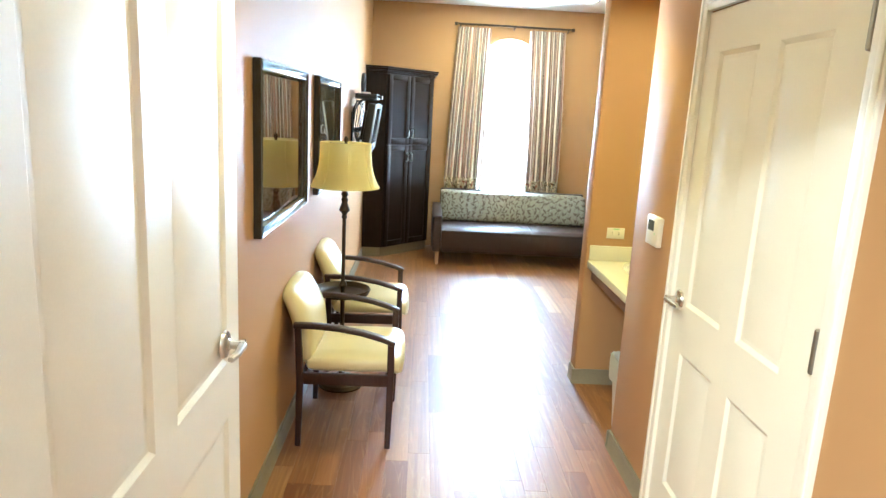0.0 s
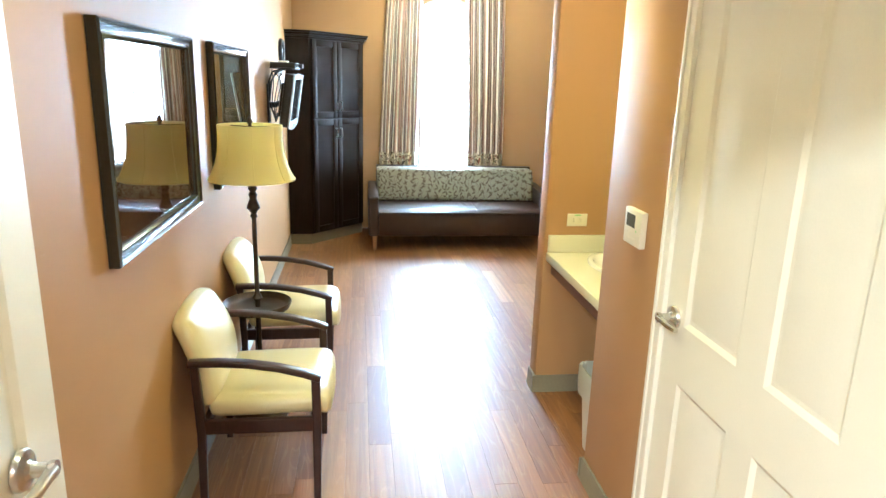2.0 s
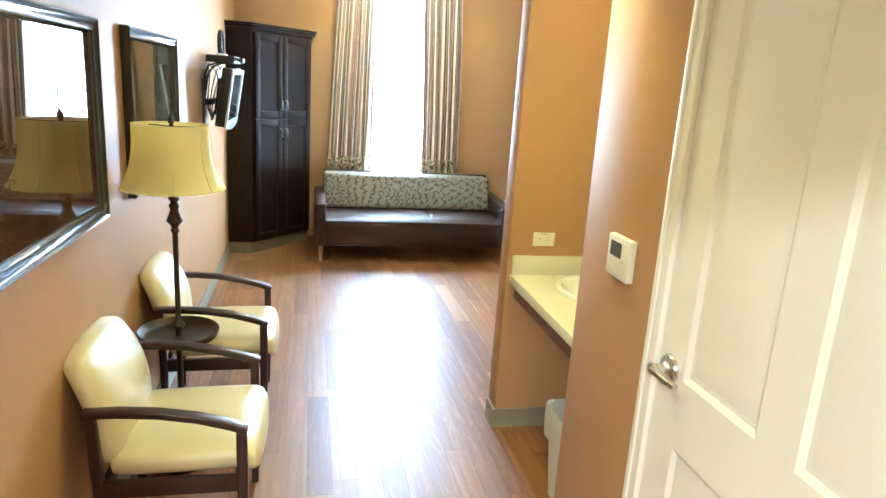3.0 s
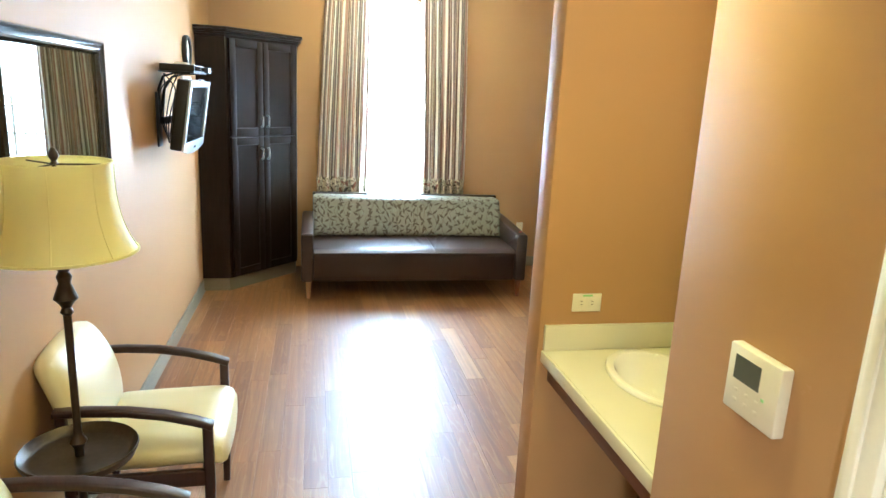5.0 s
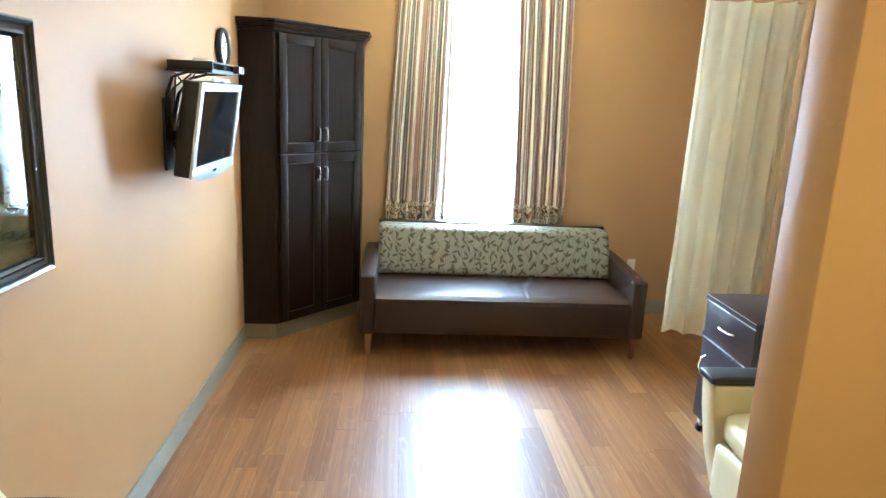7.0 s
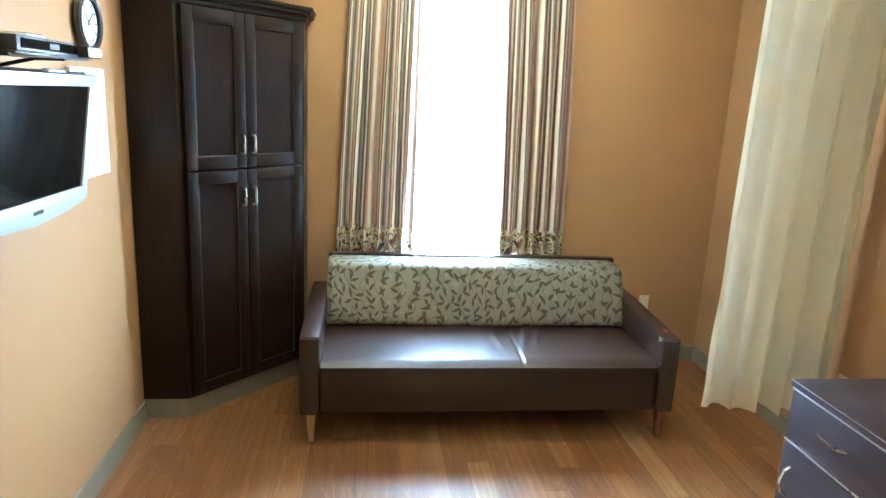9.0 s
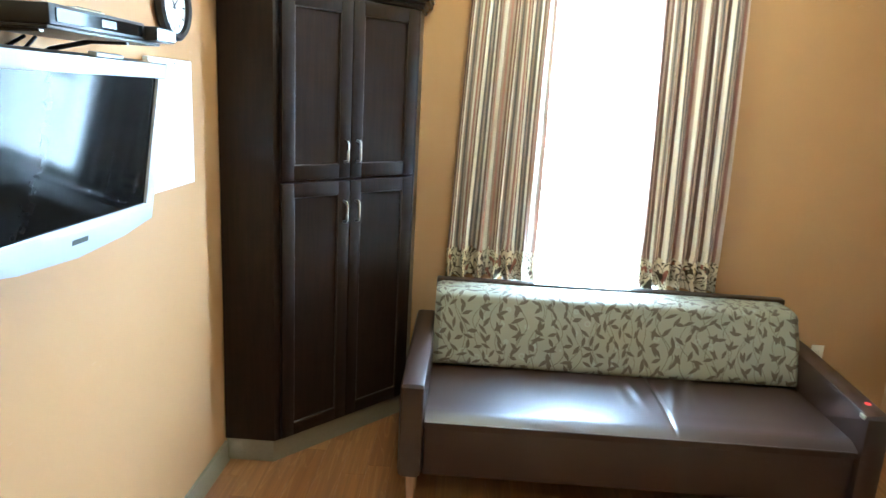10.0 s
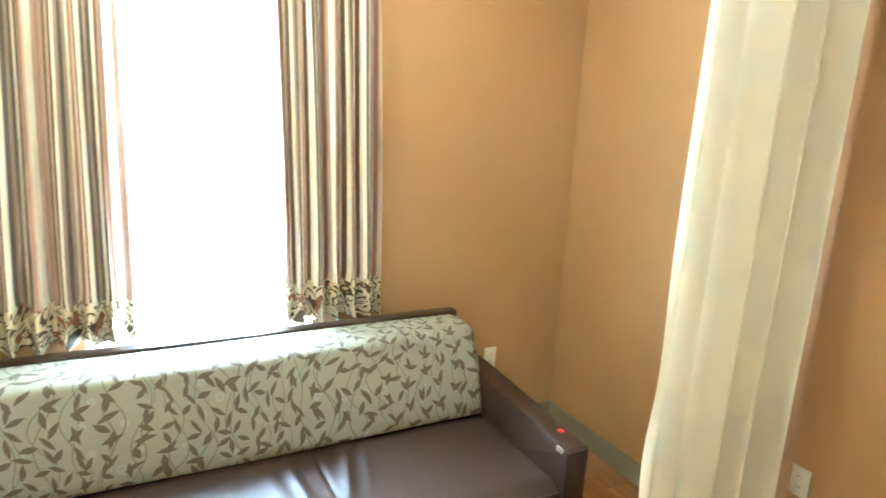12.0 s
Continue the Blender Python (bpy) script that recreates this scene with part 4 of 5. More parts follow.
for z, r in ((1.530, 0.1500), (1.273, 0.2055)):
    bm = bmesh.new()
    lathe(bm, [(r - 0.004, z - 0.004), (r + 0.002, z - 0.004), (r + 0.003, z), (r + 0.002, z + 0.004), (r - 0.004, z + 0.004), (r - 0.005, z), (r - 0.004, z - 0.004)], 48)
    part("trim_band", bm, M["shade"], shade)
bm = bmesh.new()
for a in range(3):
    c, s = math.cos(2.1 * a + 0.3), math.sin(2.1 * a + 0.3)
    sweep(bm, [(0.0, 0.0, 1.524), (0.148 * c, 0.148 * s, 1.522)], ring(0.0025, 6))
part("spider", bm, M["bronze"], lamp)
bm = bmesh.new()
lathe(bm, [(0, 1.522), (0.012, 1.524), (0.007, 1.534), (0.014, 1.545), (0.013, 1.556), (0.005, 1.570), (0, 1.574)], 16)
part("finial", bm, M["bronze"], lamp)

# ---- framed pictures ----


def picture(y0, y1, z0, z1, art, label):
    p = thing("framed_picture", pose(W, (y0 + y1) / 2, (z0 + z1) / 2), label, "picture", "framed pictures on the wall")
    hw, hh = (y1 - y0) / 2, (z1 - z0) / 2
    sect = [(0.000, 0.002), (0.000, 0.034), (0.006, 0.040), (0.014, 0.036), (0.020, 0.030), (0.036, 0.026), (0.044, 0.030), (0.050, 0.024), (0.056, 0.014), (0.056, 0.002)]
    bm = bmesh.new()
    rings = []
    for sy, sz in ((-1, -1), (1, -1), (1, 1), (-1, 1)):
        rings.append([bm.verts.new((x, sy * (hw - d), sz * (hh - d))) for d, x in sect])
    n = len(sect)
    for i in range(4):
        a, b = rings[i], rings[(i + 1) % 4]
        for k in range(n - 1):
            bm.faces.new((a[k], a[k + 1], b[k + 1], b[k]))
    bmesh.ops.recalc_face_normals(bm, faces=bm.faces[:])
    part("frame", bm, M["frame"], p, "glossy black moulded frame")
    bpart("glazed_print", (0.003, -hw + 0.05, -hh + 0.05), (0.013, hw - 0.05, hh - 0.05), M[art], p, 0.0, "dark print under reflecting glass")


picture(3.745, 4.795, 1.195, 1.912, "art_a", "large black-framed print under reflecting glass")
picture(5.205, 6.245, 1.190, 1.918, "art_b", "black-framed print under reflecting glass beside the television")

# ---- television on its wall arm ----
tv = thing("television", pose(-0.162, 7.42, 1.563, 0, 8.5, -0.5), "small white-framed flat television tilted on a wall arm", "television")
hw, hh = 0.335, 0.217
bm = bmesh.new()
prism(bm, [(-hw, hh - 0.036), (hw, hh - 0.036), (hw, hh), (-hw, hh)], 0.018, 0.032, "x", 0.003)
prism(bm, [(-hw, -hh + 0.022), (-hw * 0.6, -hh), (0, -hh - 0.012), (hw * 0.6, -hh), (hw, -hh + 0.022), (hw, -hh + 0.068), (-hw, -hh + 0.068)], 0.018, 0.032, "x", 0.003)
for s in (-1, 1):
    y0, y1 = sorted((s * hw, s * (hw - 0.042)))
    box(bm, (0.018, y0, -hh + 0.068), (0.032, y1, hh - 0.036), 0.003)
part("bezel", bm, M["tv_white"], tv, "glossy white bezel")
bpart("screen", (0.0178, -hw + 0.04, -hh + 0.066), (0.024, hw - 0.04, hh - 0.034), M["screen"], tv, 0.0, "dark reflecting screen")
bm = bmesh.new()
box(bm, (-0.050, -hw + 0.001, -hh + 0.022), (0.0175, hw - 0.001, hh - 0.001), 0.010)
box(bm, (-0.085, -0.20, -0.13), (-0.05, 0.20, 0.14), 0.015)
part("back_shell", bm, M["black"], tv)
bpart("maker_mark", (0.0325, -0.03, -hh + 0.024), (0.0332, 0.03, -hh + 0.036), M["lcd"], tv, 0.0, "small grey round mark")
bpart("top_sensor", (0.004, 0.02, hh + 0.001), (0.026, 0.13, hh + 0.010), M["tv_white"], tv, 0.003)

arm = thing("tv_wall_arm", pose(W, 7.38, 1.50), "black swivel arm and shelf on the wall", "wall mount")
bpart("wall_plate", (0.001, -0.05, -0.13), (0.014, 0.05, 0.20), M["black"], arm, 0.004)
bm = bmesh.new()
sweep(bm, [(0.014, 0.0, 0.03), (0.05, 0.03, 0.03), (0.095, 0.08, 0.045), (0.115, 0.10, 0.05)], rounded(0.035, 0.045, 0.008))
part("swivel_arm", bm, M["black"], arm)
for yy in (-0.05, 0.28):
    bm = bmesh.new()
    sweep(bm, [(0.01, 0.02, 0.05), (0.02, yy * 0.5, 0.22), (0.05, yy * 0.8, 0.292), (0.12, yy, 0.317), (0.21, yy, 0.319)], rounded(0.016, 0.012, 0.004))
    part("shelf_strut", bm, M["black"], arm)
bpart("shelf", (0.03, -0.07, 0.319), (0.235, 0.40, 0.327), M["black"], arm, 0.003)
for k in range(4):
    bm = bmesh.new()
    rnd = random.Random(k)
    pts = [(0.02 + 0.10 * rnd.random(), -0.02 + 0.1 * rnd.random(), 0.31), (0.03 + 0.03 * k, -0.06 + 0.02 * k, 0.22), (0.02 + 0.02 * k, -0.03 - 0.015 * k, 0.05), (0.05, 0.01 * k, -0.07 - 0.02 * k), (0.10, 0.04, 0.0)]
    fine = []
    for i in range(len(pts) - 1):
        fine += [Vector(pts[i]).lerp(Vector(pts[i + 1]), q / 5) for q in range(5)]
    for _ in range(2):
        fine = [fine[0]] + [(fine[i - 1] + fine[i] * 2 + fine[i + 1]) / 4 for i in range(1, len(fine) - 1)] + [fine[-1]]
    sweep(bm, fine, ring(0.004, 6))
    part("cable", bm, M["black"], arm)
dec = thing("set_top_box", pose(W + 0.13, 7.53, 1.827), "flat black set-top box on the television shelf", "set-top box")
bpart("case", (-0.095, -0.21, 0.0005), (0.105, 0.17, 0.042), M["black"], dec, 0.004)
bpart("front_panel", (0.1045, -0.19, 0.008), (0.108, 0.15, 0.034), M["screen"], dec, 0.0)
bpart("badge", (0.108, -0.03, 0.013), (0.1085, 0.03, 0.030), M["lcd"], dec, 0.0)
dev = thing("cable_adapter", pose(W + 0.185, 7.76, 1.828), "small silver-faced black adapter box on the shelf", "adapter")
bpart("case", (-0.06, -0.055, 0.0005), (0.075, 0.055, 0.036), M["black"], dev, 0.004)
bpart("face", (0.0745, -0.05, 0.005), (0.078, 0.05, 0.031), M["steel"], dev, 0.0)
rem = thing("remote_speaker", pose(W + 0.10, 7.62, 1.8702), "low pale speaker lying on the set-top box", "speaker")
bpart("shell", (-0.03, -0.06, 0.0), (0.05, 0.06, 0.016), M["plastic"], rem, 0.006)
bpart("grille", (-0.025, -0.05, 0.0162), (0.045, 0.05, 0.018), M["lcd"], rem, 0.001)

outl = thing("cable_outlet", pose(W, 7.345, 1.51), "ivory cable outlet plate behind the television", "outlet")
bpart("plate", (0.0005, 0.055, -0.058), (0.006, 0.125, 0.058), M["plastic"], outl, 0.002)
bpart("socket", (0.006, 0.075, -0.02), (0.009, 0.105, 0.02), M["lcd"], outl, 0.001)

# ---- wall clock and white board ----
clock = thing("wall_clock", pose(W, 8.355, 1.985, 0, 90, 0), "round black-rimmed wall clock with white dial", "clock")
bm = bmesh.new()
lathe(bm, [(0.0, 0.001), (0.112, 0.001), (0.118, 0.010), (0.116, 0.028), (0.106, 0.036), (0.094, 0.030), (0.090, 0.020)], 44)
part("rim", bm, M["black"], clock)
bm = bmesh.new()
lathe(bm, [(0.0, 0.018), (0.092, 0.018), (0.092, 0.012), (0, 0.012)], 40)
dial = part("dial", bm, M["clockface"], clock)
for i in range(12):
    a = math.pi * i / 6
    bm = bmesh.new()
    box(bm, (-0.003, 0.068, 0.0183), (0.003, 0.084, 0.0192), m=Euler((0, 0, a)).to_matrix().to_4x4())
    part("hour_mark", bm, M["black"], dial)
for a, ln, w in ((2.2, 0.045, 0.004), (0.7, 0.066, 0.003)):
    bm = bmesh.new()
    box(bm, (-w, -0.012, 0.0195), (w, ln, 0.0205), m=Euler((0, 0, a)).to_matrix().to_4x4())
    part("hand", bm, M["black"], clock)

board = thing("notice_board", pose(W, 8.31, 1.585), "plain white board with a grey label on the wall", "board")
bpart("panel", (0.001, -0.165, -0.222), (0.022, 0.165, 0.222), M["paperwhite"], board, 0.004)
bpart("label_strip", (0.0222, -0.145, 0.180), (0.0235, -0.04, 0.203), M["lcd"], board, 0.0, "small dark grey label")
bm = bmesh.new()
lathe(bm, [(0, 0), (0.004, 0), (0.004, 0.003), (0, 0.004)], 10, (0.022, 0.02, 0.208), m=Euler((0, radians(90), 0)).to_matrix().to_4x4())
part("pin", bm, M["steel"], board)

# ---- wall outlets and thermostat ----


def duplex(name, m, label):
    """An outlet plate in the y, z plane turned to +x."""
    o = thing(name, m, label, "outlet", "wall outlets")
    bpart("plate", (0.0005, -0.035, -0.057), (0.006, 0.035, 0.057), M["plastic"], o, 0.002)
    for s in (-1, 1):
        f = bpart("socket", (0.006, -0.017, s * 0.021 - 0.014), (0.0085, 0.017, s * 0.021 + 0.014), M["plastic"], o, 0.002)
        for y in (-0.006, 0.006):
            bpart("slot", (0.0085, y - 0.001, s * 0.021 - 0.003), (0.0088, y + 0.001, s * 0.021 + 0.006), M["black"], f, 0.0)
    return o


duplex("wall_outlet", pose(2.745, N, 0.418, 0, 0, -90), "ivory duplex outlet on the window wall")
duplex("wall_outlet", pose(E2, 8.17, 0.455, 0, 0, 180), "ivory duplex outlet beside the privacy curtain")
gfci = duplex("wall_outlet", pose(1.582, P0, 1.036) @ pose(0, 0, 0, 0, 0, -90) @ pose(0, 0, 0, 90, 0, 0), "ivory outlet laid sideways above the basin counter")
bpart("tape", (0.0062, 0.024, -0.02), (0.0068, 0.031, 0.018), M["green"], gfci, 0.0, "strip of green tape")

th = thing("thermostat", pose(E1, 4.022, 1.262, 0, 0, 180), "ivory wall thermostat with a small grey display", "thermostat")
bpart("case", (0.0005, -0.074, -0.067), (0.026, 0.074, 0.067), M["plastic"], th, 0.005)
bpart("display", (0.0258, -0.052, 0.000), (0.0268, 0.022, 0.048), M["lcd"], th, 0.0, "dark grey display")
for i in range(3):
    for j in range(2):
        bpart("button", (0.0255, -0.044 + 0.030 * i, -0.044 + 0.020 * j), (0.0268, -0.034 + 0.030 * i, -0.037 + 0.020 * j), M["plastic"], th, 0.001)
bpart("indicator", (0.0258, 0.032, -0.012), (0.0268, 0.040, -0.006), M["green"], th, 0.0, "small green indicator")

# ---- basin alcove ----
CT, CX = 0.851, 1.43
SKX, SKY, SA, SB = 1.752, 4.915, 0.178, 0.245
counter = thing("vanity_counter", pose(0, 0, 0), "speckled cream laminate vanity counter with backsplash", "counter")
bm = bmesh.new()
hole = [(SKX + (SA - 0.02) * math.cos(2 * math.pi * i / 40), SKY + (SB - 0.02) * math.sin(2 * math.pi * i / 40)) for i in range(40)]
rim_pts = []
for x, y in hole:
    dx, dy = x - SKX, y - SKY
    t = min((AX - 0.002 - SKX) / dx if dx > 0 else (CX - SKX) / dx if dx < 0 else 9e9, (P0 - 0.002 - SKY) / dy if dy > 0 else (A0 + 0.002 - SKY) / dy if dy < 0 else 9e9)
    rim_pts.append((SKX + dx * t, SKY + dy * t))
corners = [(CX, A0 + 0.002), (AX - 0.002, A0 + 0.002), (AX - 0.002, P0 - 0.002), (CX, P0 - 0.002)]
for z, flip in ((CT, 0), (CT - 0.045, 1)):
    a = [bm.verts.new((*p, z)) for p in hole]
    b = [bm.verts.new((*p, z)) for p in rim_pts]
    for i in range(40):
        j = (i + 1) % 40
        bm.faces.new((a[i], b[i], b[j], a[j]))
        for c in corners:
            if any(abs(b[i].co[k] - c[k]) < 1e-6 for k in (0, 1)) and any(abs(b[j].co[k] - c[k]) < 1e-6 for k in (0, 1)):
                on_i = (abs(b[i].co.x - c[0]) < 1e-6, abs(b[i].co.y - c[1]) < 1e-6)
                on_j = (abs(b[j].co.x - c[0]) < 1e-6, abs(b[j].co.y - c[1]) < 1e-6)
                if on_i != on_j:
                    v = bm.verts.new((*c, z))
                    bm.faces.new((b[i], v, b[j]))
box(bm, (CX, A0 + 0.002, CT - 0.045), (CX + 0.004, P0 - 0.002, CT - 0.0006), 0.0)
bmesh.ops.recalc_face_normals(bm, faces=bm.faces[:])
part("top", bm, M["laminate"], counter)
bpart("front_edge", (CX - 0.012, A0 + 0.002, CT - 0.047), (CX, P0 - 0.002, CT), M["laminate"], counter, 0.004)
bpart("backsplash", (CX - 0.006, P0 - 0.018, CT + 0.001), (AX - 0.002, P0 - 0.001, CT + 0.100), M["laminate"], counter, 0.003)
bpart("backsplash", (AX - 0.018, A0 + 0.002, CT + 0.001), (AX - 0.001, P0 - 0.019, CT + 0.100), M["laminate"], counter, 0.003)
bpart("apron", (CX + 0.022, A0 + 0.002, CT - 0.125), (CX + 0.042, P0 - 0.002, CT - 0.047), M["apron"], counter, 0.002, "dark brown wood apron")
basin = thing("wash_basin", pose(SKX, SKY, CT), "white oval drop-in porcelain basin", "sink")
bm = bmesh.new()
lathe(bm, [(1.0, 0.001), (1.005, 0.008), (0.985, 0.016), (0.94, 0.019), (0.86, 0.016), (0.82, 0.006), (0.79, -0.012), (0.74, -0.05), (0.62, -0.10), (0.40, -0.135), (0.12, -0.148), (0.0, -0.149)], 56, sx=SA, sy=SB)
part("bowl", bm, M["porcelain"], basin)
bm = bmesh.new()
lathe(bm, [(0, -0.144), (0.018, -0.145), (0.021, -0.147), (0.021, -0.152), (0, -0.153)], 20)
part("drain", bm, M["chrome"], basin)
fau = thing("faucet", pose(AX - 0.055, SKY, CT + 0.001), "chrome faucet with two levers behind the basin", "faucet")
bm = bmesh.new()
box(bm, (-0.025, -0.08, 0), (0.025, 0.08, 0.014), 0.006)
part("deck_plate", bm, M["chrome"], fau)
bm = bmesh.new()
sweep(bm, [(0, 0, 0.012), (0, 0, 0.07), (-0.012, 0, 0.11), (-0.045, 0, 0.135), (-0.085, 0, 0.13), (-0.11, 0, 0.10)], ring(0.012, 12), up=(0, 1, 0))
part("spout", bm, M["chrome"], fau)
for s in (-1, 1):
    bm = bmesh.new()
    lathe(bm, [(0, 0.012), (0.018, 0.012), (0.016, 0.035), (0.010, 0.045), (0, 0.047)], 16, (0, s * 0.055, 0))
    sweep(bm, [(0, s * 0.055, 0.042), (-0.006, s * 0.085, 0.058), (-0.010, s * 0.125, 0.064)], rounded(0.012, 0.008, 0.003))
    part("lever", bm, M["chrome"], fau)
mir = thing("wall_mirror", pose(AX, (A0 + P0) / 2, 1.52), "wall mirror in a flat brown wood frame", "mirror")
mh, mv = (P0 - A0) / 2 - 0.02, 0.55
bpart("glass", (-0.012, -mh + 0.02, -mv + 0.02), (-0.004, mh - 0.02, mv - 0.02), M["mirror"], mir, 0.0, "silvered glass")
for a, b in (((-mh, -mv), (-mh + 0.045, mv)), ((mh - 0.045, -mv), (mh, mv)), ((-mh + 0.045, -mv), (mh - 0.045, -mv + 0.03)), ((-mh + 0.045, mv - 0.045), (mh - 0.045, mv))):
    bpart("frame", (-0.022, *a), (-0.0125, *b), M["mirrorwood"], mir, 0.003)
soap = thing("soap_dispenser", pose(AX - 0.024, 4.925, 1.205), "dark blue-black wall soap dispenser beside the mirror", "soap dispenser")
bm = bmesh.new()
pillow(bm, (-0.085, -0.055, -0.15), (0.0, 0.055, 0.175), 0.035, 0.008)
part("shell", bm, M["soap"], soap)
bpart("spout", (-0.065, -0.014, -0.168), (-0.037, 0.014, -0.147), M["black"], soap, 0.004)

bin_ = thing("waste_bin", pose(1.585, 4.515, 0), "white plastic waste bin with a loose liner", "waste bin")
bm = bmesh.new()


def frustum_ring(z, hx, hy, r=0.03):
    return [(x * 1.0, y * 1.0, z) for x, y in rounded(2 * hx, 2 * hy, r, 4)]


levels = [frustum_ring(0.001, 0.095, 0.105), frustum_ring(0.41, 0.122, 0.135), frustum_ring(0.413, 0.128, 0.141), frustum_ring(0.428, 0.128, 0.141), frustum_ring(0.428, 0.120, 0.133), frustum_ring(0.02, 0.090, 0.10)]
vr = [[bm.verts.new(p) for p in ringp] for ringp in levels]
for a, b in zip(vr, vr[1:]):
    for i in range(len(a)):
        bm.faces.new((a[i], a[(i + 1) % len(a)], b[(i + 1) % len(a)], b[i]))
bm.faces.new(vr[0]), bm.faces.new(vr[-1])
bmesh.ops.recalc_face_normals(bm, faces=bm.faces[:])
part("bucket", bm, M["bin"], bin_)
bm = bmesh.new()
rnd = random.Random(4)
base = rounded(0.262, 0.288, 0.035, 5)
lev = []
for z, k in ((0.29, 1.012), (0.35, 1.03), (0.40, 1.02), (0.437, 1.01), (0.434, 0.93), (0.38, 0.90), (0.30, 0.86)):
    lev.append([bm.verts.new((x * k + rnd.uniform(-0.003, 0.003), y * k + rnd.uniform(-0.003, 0.003), z + rnd.uniform(-0.012, 0.012) * (1 if z < 0.3 or z > 0.42 else 0.3))) for x, y in base])
for a, b in zip(lev, lev[1:]):
    for i in range(len(a)):
        bm.faces.new((a[i], a[(i + 1) % len(a)], b[(i + 1) % len(a)], b[i]))
part("liner", bm, M["liner"], bin_, "thin crumpled bin liner")

# ---- bedside cabinet, recliner and privacy curtain ----
ns = thing("bedside_cabinet", pose(2.41, 7.03, 0), "dark bedside cabinet on casters with bright edge strips", "cabinet")
ND, NWID, NH = 0.46, 0.50, 0.79
bpart("body", (0.016, 0.004, 0.085), (ND, NWID - 0.004, NH - 0.03), M["nightstand"], ns, 0.003)
bpart("top", (-0.006, -0.006, NH - 0.028), (ND + 0.006, NWID + 0.006, NH), M["nightstand"], ns, 0.004)
bpart("drawer_front", (0.0, 0.006, 0.555), (0.0155, NWID - 0.006, NH - 0.038), M["nightstand"], ns, 0.003)
bpart("door_front", (0.0, 0.006, 0.092), (0.0155, NWID - 0.006, 0.540), M["nightstand"], ns, 0.003)
for z in (NH - 0.036, 0.548):
    bpart("edge_strip", (-0.003, 0.004, z), (0.0, NWID - 0.004, z + 0.007), M["edge"], ns, 0.001, "bright metal edge strip")
bpart("edge_strip", (-0.0085, -0.006, NH - 0.004), (-0.0062, NWID + 0.006, NH), M["edge"], ns, 0.0)
for pts in ([(0, 0.19, 0.665), (-0.025, 0.20, 0.668), (-0.032, 0.25, 0.668), (-0.025, 0.30, 0.668), (0, 0.31, 0.665)],
            [(0, 0.435, 0.34), (-0.022, 0.437, 0.355), (-0.034, 0.438, 0.40), (-0.022, 0.437, 0.445), (0, 0.435, 0.46)]):
    bm = bmesh.new()
    sweep(bm, pts, ring(0.006, 8), up=(0, 0, 1) if pts[0][2] == pts[-1][2] else (0, 1, 0))
    part("pull_handle", bm, M["chrome"], ns, "bright curved pull")
for x in (0.05, ND - 0.05):
    for y in (0.05, NWID - 0.05):
        bm = bmesh.new()
        lathe(bm, [(0, -0.012), (0.024, -0.012), (0.028, -0.006), (0.028, 0.006), (0.024, 0.012), (0, 0.012)], 18, (x - 0.02, y, 0.028), m=Euler((radians(90), 0, 0)).to_matrix().to_4x4())
        c = part("caster", bm, M["rubber"], ns)
        bm = bmesh.new()
        box(bm, (x - 0.032, y - 0.017, 0.040), (x + 0.012, y + 0.017, 0.084), 0.004)
        part("fork", bm, M["steel"], c)

rec = thing("recliner", pose(2.12, 6.545, 0), "cream vinyl recliner with dark arm caps", "armchair")
for s in (-1, 1):
    y0, y1 = (0.25, 0.375) if s > 0 else (-0.375, -0.25)
    bm = bmesh.new()
    prism(bm, [(0.10, 0.05), (0.045, 0.25), (0.012, 0.45), (0.0, 0.585), (0.72, 0.585), (0.74, 0.05)], y0, y1, "y", 0.012)
    a = part("side_panel", bm, M["cream_vinyl"], rec)
    bm = bmesh.new()
    pillow(bm, (-0.015, y0 - 0.008, 0.586), (0.66, y1 + 0.008, 0.622), 0.014)
    part("arm_cap", bm, M["black"], rec, "dark moulded arm cap")
bm = bmesh.new()
pillow(bm, (0.05, -0.245, 0.33), (0.66, 0.245, 0.475), 0.05, 0.025)
part("seat", bm, M["cream_vinyl"], rec)
bm = bmesh.new()
pillow(bm, (0.030, -0.245, 0.06), (0.10, 0.245, 0.325), 0.03, 0.01)
part("leg_rest", bm, M["cream_vinyl"], rec)
bm = bmesh.new()
pillow(bm, (0.0, -0.245, 0.0), (0.16, 0.245, 0.72), 0.06, 0.03)
lean = Matrix.Translation((0.60, 0, 0.42)) @ Euler((0, radians(14), 0)).to_matrix().to_4x4()
for v in bm.verts:
    v.co = lean @ v.co
part("backrest", bm, M["cream_vinyl"], rec)
bpart("base_frame", (0.12, -0.24, 0.0), (0.70, 0.24, 0.33), M["black"], rec, 0.01)

pc = thing("privacy_curtain", pose(0, 0, 0), "cream privacy curtain with a mesh top, gathered aside", "curtain")
A_, B_ = Vector((2.50, 8.31, 0)), Vector((3.09, 8.21, 0))
dirv = (B_ - A_).normalized()
nrm = Vector((dirv.y, -dirv.x, 0))


